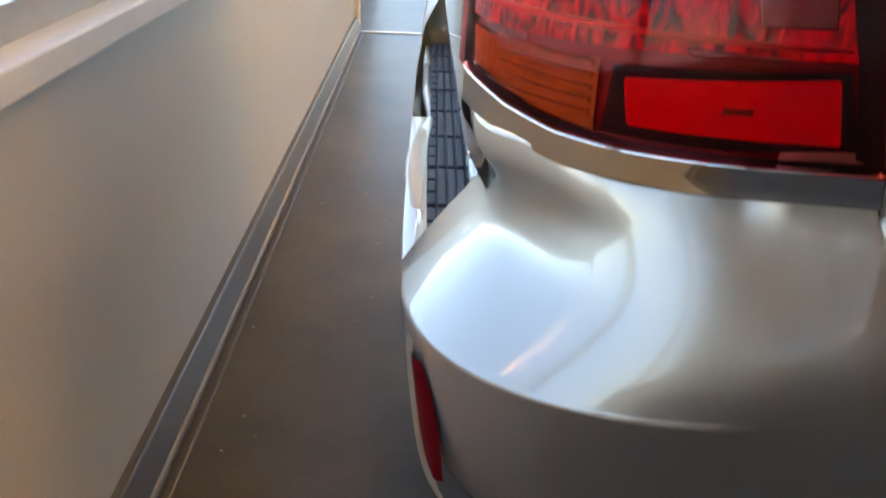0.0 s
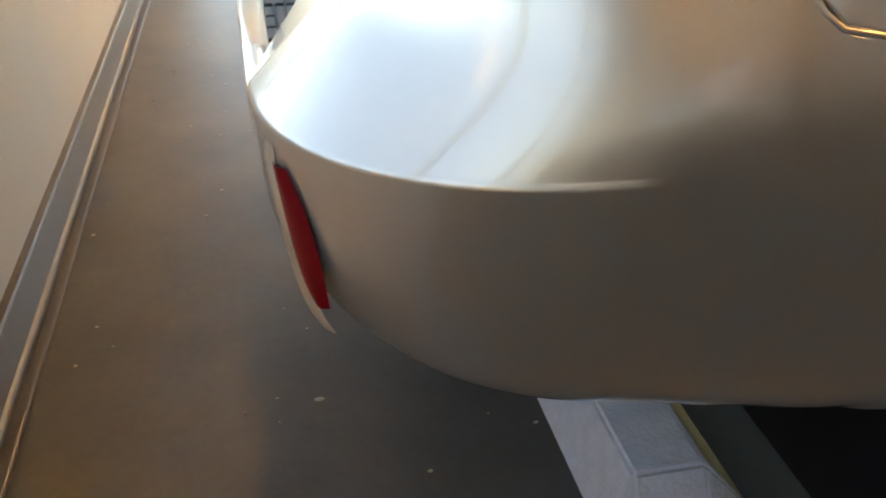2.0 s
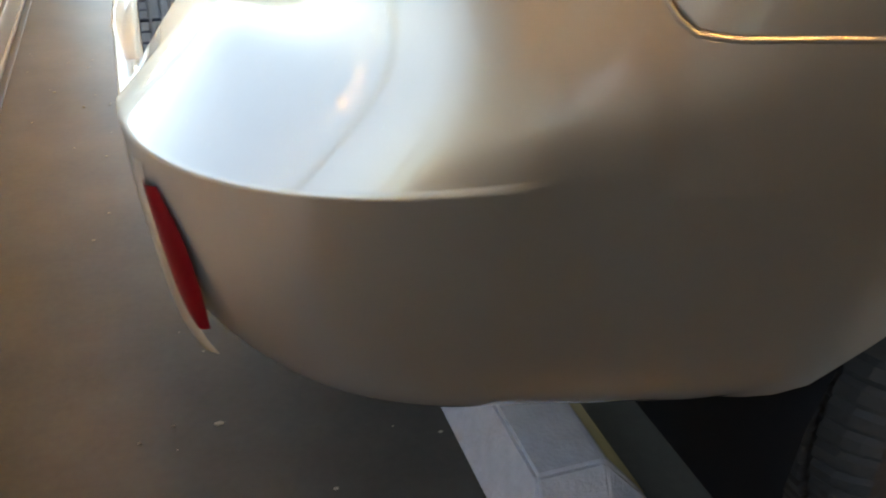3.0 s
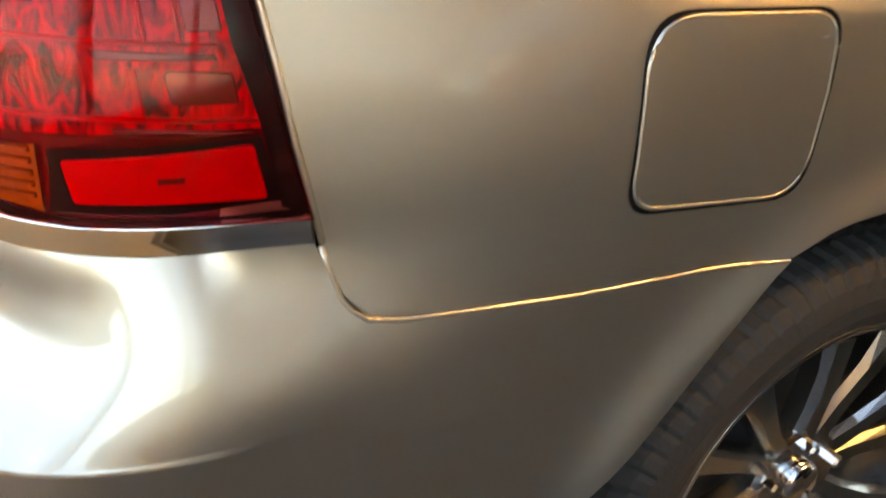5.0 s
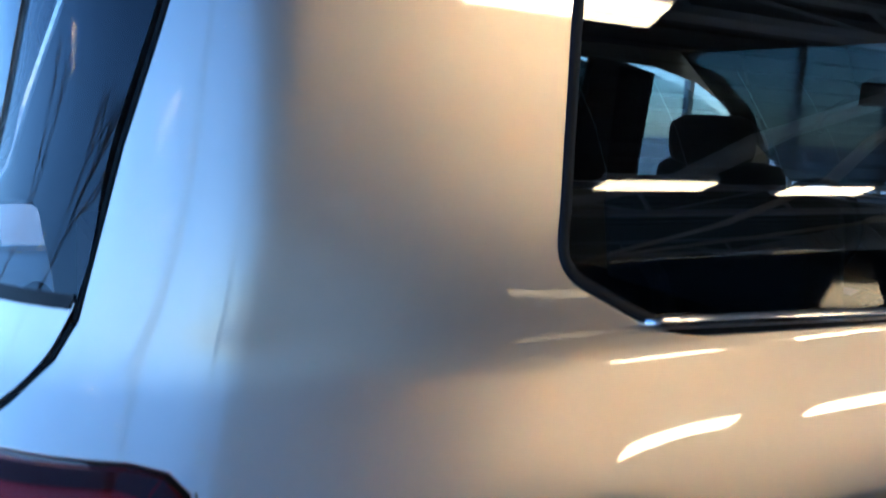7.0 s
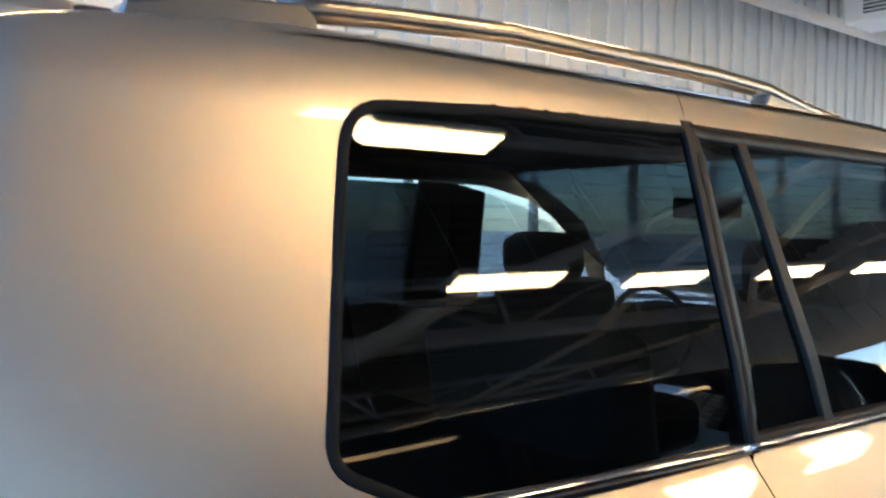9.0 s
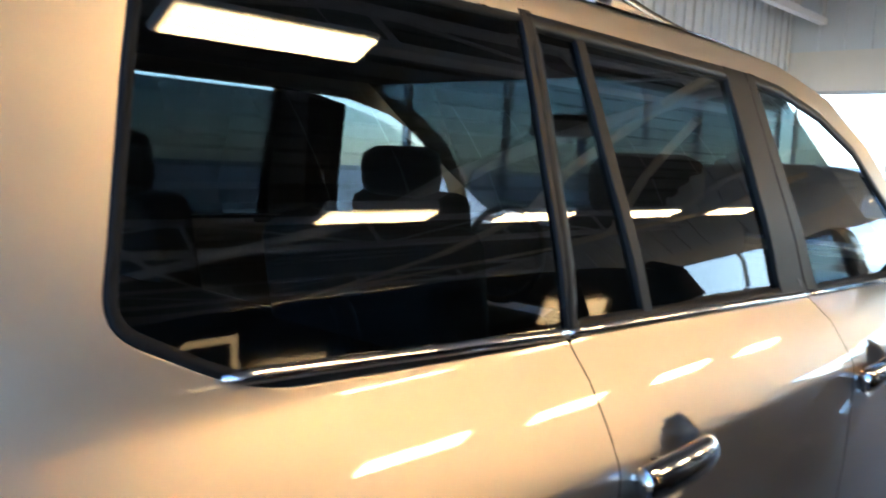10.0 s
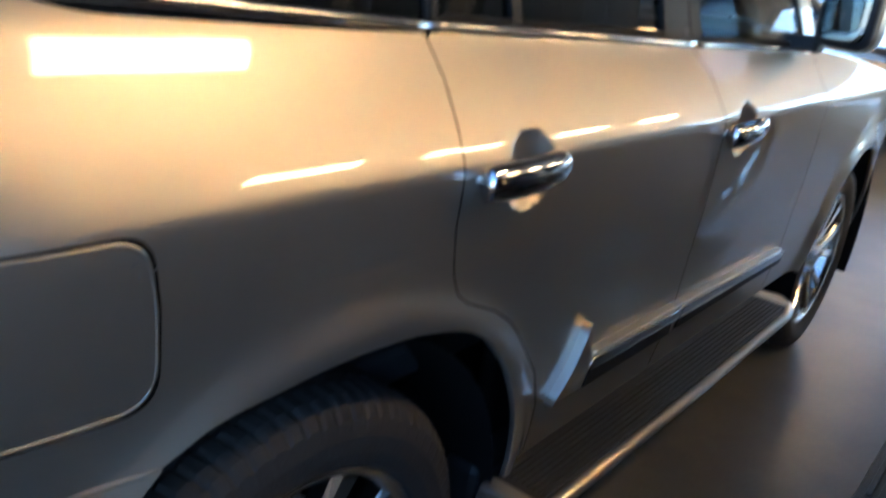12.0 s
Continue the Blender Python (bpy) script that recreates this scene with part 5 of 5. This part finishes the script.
def vehicle(name, label, paint, length, half, belt, top, hood_end, group="", board=False):
    """Built with its nose at +x, its tail at 0 and its wheels on the ground."""
    v = empty(name, label, "car", group=group)
    b = [(0.02, 0.80, 0.45, belt - 0.10), (0.12, 0.95, 0.36, belt - 0.02), (0.5, 1.0, 0.30, belt), (1.5, 1.0, 0.27, belt), (hood_end, 1.0, 0.27, belt), (hood_end + 0.5, 0.99, 0.28, belt - 0.04), (length - 0.45, 0.96, 0.30, belt - 0.14), (length - 0.12, 0.86, 0.34, belt - 0.26), (length, 0.70, 0.42, belt - 0.42)]
    body = loft([ring(x, half * w, z0, z1, 0.10, 0.09) for x, w, z0, z1 in b], paint, "body", v)
    g = [(0.10, 0.86, belt + 0.02, 0.02), (0.42, 0.86, top - 0.06, 0.12), (0.9, 0.87, top, 0.16), (1.8, 0.88, top + 0.01, 0.17), (hood_end - 1.0, 0.88, top - 0.02, 0.16), (hood_end - 0.75, 0.88, top - 0.07, 0.15), (hood_end + 0.15, 0.90, belt + 0.02, 0.02)]
    loft([ring(x, half * w, belt - 0.12, z1, 0.07 if z1 > belt + 0.1 else 0.05, 0.03, tb) for x, w, z1, tb in g], DARK_GLASS, "greenhouse", v, "dark window glass all round")
    roof = [(0.42, top - 0.05), (0.9, top + 0.012), (1.8, top + 0.022), (hood_end - 1.0, top - 0.008)]
    grid_part("roof", range(len(roof)), np.linspace(-0.70, 0.70, 9), lambda i, y: (roof[i][0], y * half * 0.92, roof[i][1] - 0.05 * abs(y / 0.7) ** 4), paint, v)
    for sy in (1, -1):
        for x in (0.95, 2.0):
            part("pillar", tube_bm([(x, sy * half * 0.89, belt - 0.04), (x + 0.08, sy * (half * 0.88 - 0.155), top - 0.05)], 0.03, 8), TRIM_BLACK, v)
        part("windscreen_pillar", tube_bm([(hood_end + 0.12, sy * half * 0.87, belt - 0.02), (hood_end - 0.75, sy * (half * 0.88 - 0.15), top - 0.06)], 0.032, 8), paint, v)
        part("door_mirror", box_bm((hood_end - 0.25, sy * half, belt - 0.02), (hood_end - 0.10, sy * (half + 0.20), belt + 0.15), 0.03), paint, v)
        part("headlight", box_bm((length - 0.42, sy * half * 0.62, belt - 0.34), (length - 0.10, sy * half * 0.90, belt - 0.20), 0.03), HEADLIGHT, v)
        part("tail_light", box_bm((0.0, sy * half * 0.70, belt - 0.25), (0.16, sy * half * 0.93, belt - 0.02), 0.02), DARK_RED, v)
        part("door_seam", box_bm((1.55, sy * half * 0.998, 0.40), (1.558, sy * half * 1.003, belt - 0.10)), DARK_GAP, v)
        part("door_seam", box_bm((2.45, sy * half * 0.998, 0.40), (2.458, sy * half * 1.003, belt - 0.10)), DARK_GAP, v)
        for x in (1.15, length - 0.95):
            w = part("wheel", tube_bm([(x, sy * (half - 0.22), 0.36), (x, sy * (half + 0.005), 0.36), (x, sy * (half + 0.012), 0.36)], [0.36, 0.36, 0.34], 32), TYRE, v)
            part("wheel_arch", tube_bm([(x + 0.41 * math.cos(a), sy * (half + 0.002), 0.37 + 0.41 * math.sin(a)) for a in np.linspace(-0.1, math.pi + 0.1, 20)], 0.03, 6), DARK_GAP, v)
            part("rim", tube_bm([(x, sy * (half + 0.010), 0.36), (x, sy * (half + 0.016), 0.36)], [0.245, 0.235], 28), GRILLE, w)
            for k in range(7):
                a = k * math.tau / 7
                part("spoke", tube_bm([(x + 0.04 * math.cos(a), sy * (half + 0.022), 0.36 + 0.04 * math.sin(a)), (x + 0.235 * math.cos(a), sy * (half + 0.022), 0.36 + 0.235 * math.sin(a))], [0.026, 0.020], 6), ALLOY, w)
            part("centre_cap", tube_bm([(x, sy * (half + 0.01), 0.36), (x, sy * (half + 0.03), 0.36)], 0.04, 16), CHROME, w)
        if board:
            rb = part("running_board", box_bm((1.45, sy * (half - 0.02), 0.38), (3.45, sy * (half + 0.17), 0.42), 0.012), RUBBER, v)
            for k in range(6):
                part("tread_rib", box_bm((1.48, sy * (half + 0.02 + 0.024 * k), 0.419), (3.42, sy * (half + 0.031 + 0.024 * k), 0.427), 0.002), RUBBER, rb)
    return v


black = vehicle("black_suv", "glossy black SUV parked beside the silver one", BLACK_PAINT, 4.9, 0.96, 1.14, 1.70, 3.45, board=True)
black.matrix_world = pose(0.85, -1.62, 0)
grey = vehicle("grey_crossover", "dark grey crossover parked ahead of the windows", GREY_PAINT, 4.75, 0.93, 1.08, 1.66, 3.25)
grey.matrix_world = pose(11.55, 5.0, 0, 0, 0, -92)
grey2 = vehicle("grey_crossover", "dark grey crossover with pale reflections on its hood", GREY_PAINT, 4.75, 0.93, 1.08, 1.66, 3.25)
grey2.matrix_world = pose(14.0, -4.2, 0, 0, 0, 92)

# yard outside: bare trees and a building line
def bare_tree(x, y, h, seed):
    rr = random.Random(seed)
    t = empty("bare_tree", "leafless grey-brown tree out in the yard", "tree", group="yard trees")
    bm = bmesh.new()

    def grow(p, d, length, r, depth):
        q = p + d * length
        tube_bm([p, p.lerp(q, 0.5) + Vector((rr.uniform(-1, 1), rr.uniform(-1, 1), 0)) * length * 0.05, q], [r, r * 0.8, r * 0.6], 5, bm, caps=False)
        if depth:
            for _ in range(3):
                nd = (d + Vector((rr.uniform(-1, 1), rr.uniform(-1, 1), rr.uniform(-0.2, 0.7))) * 0.75).normalized()
                grow(q, nd, length * rr.uniform(0.6, 0.8), r * 0.6, depth - 1)

    rest = bmesh.new()
    tube_bm([(x, y, -0.25), (x + 0.05, y, h * 0.3)], [0.14, 0.10], 8, rest)
    part("trunk", rest, BARK, t)
    grow(Vector((x + 0.05, y, h * 0.3)), Vector((0, 0, 1)), h * 0.25, 0.09, 4)
    part("crown", bm, BARK, t)


bare_tree(-9, 1.2, 6.0, 3), bare_tree(-11, -3.5, 7.0, 4), bare_tree(-12, 6.5, 6.5, 6), bare_tree(-10, -9.0, 6.0, 8)
yard = empty("yard_building", "low pale building across the yard", "building")
part("wall", box_bm((-46, -40, -0.25), (-40, 40, 3.5)), HEADER, yard)
part("roof", box_bm((-46.4, -40.4, 3.5), (-39.6, 40.4, 3.9)), CEILING, yard)
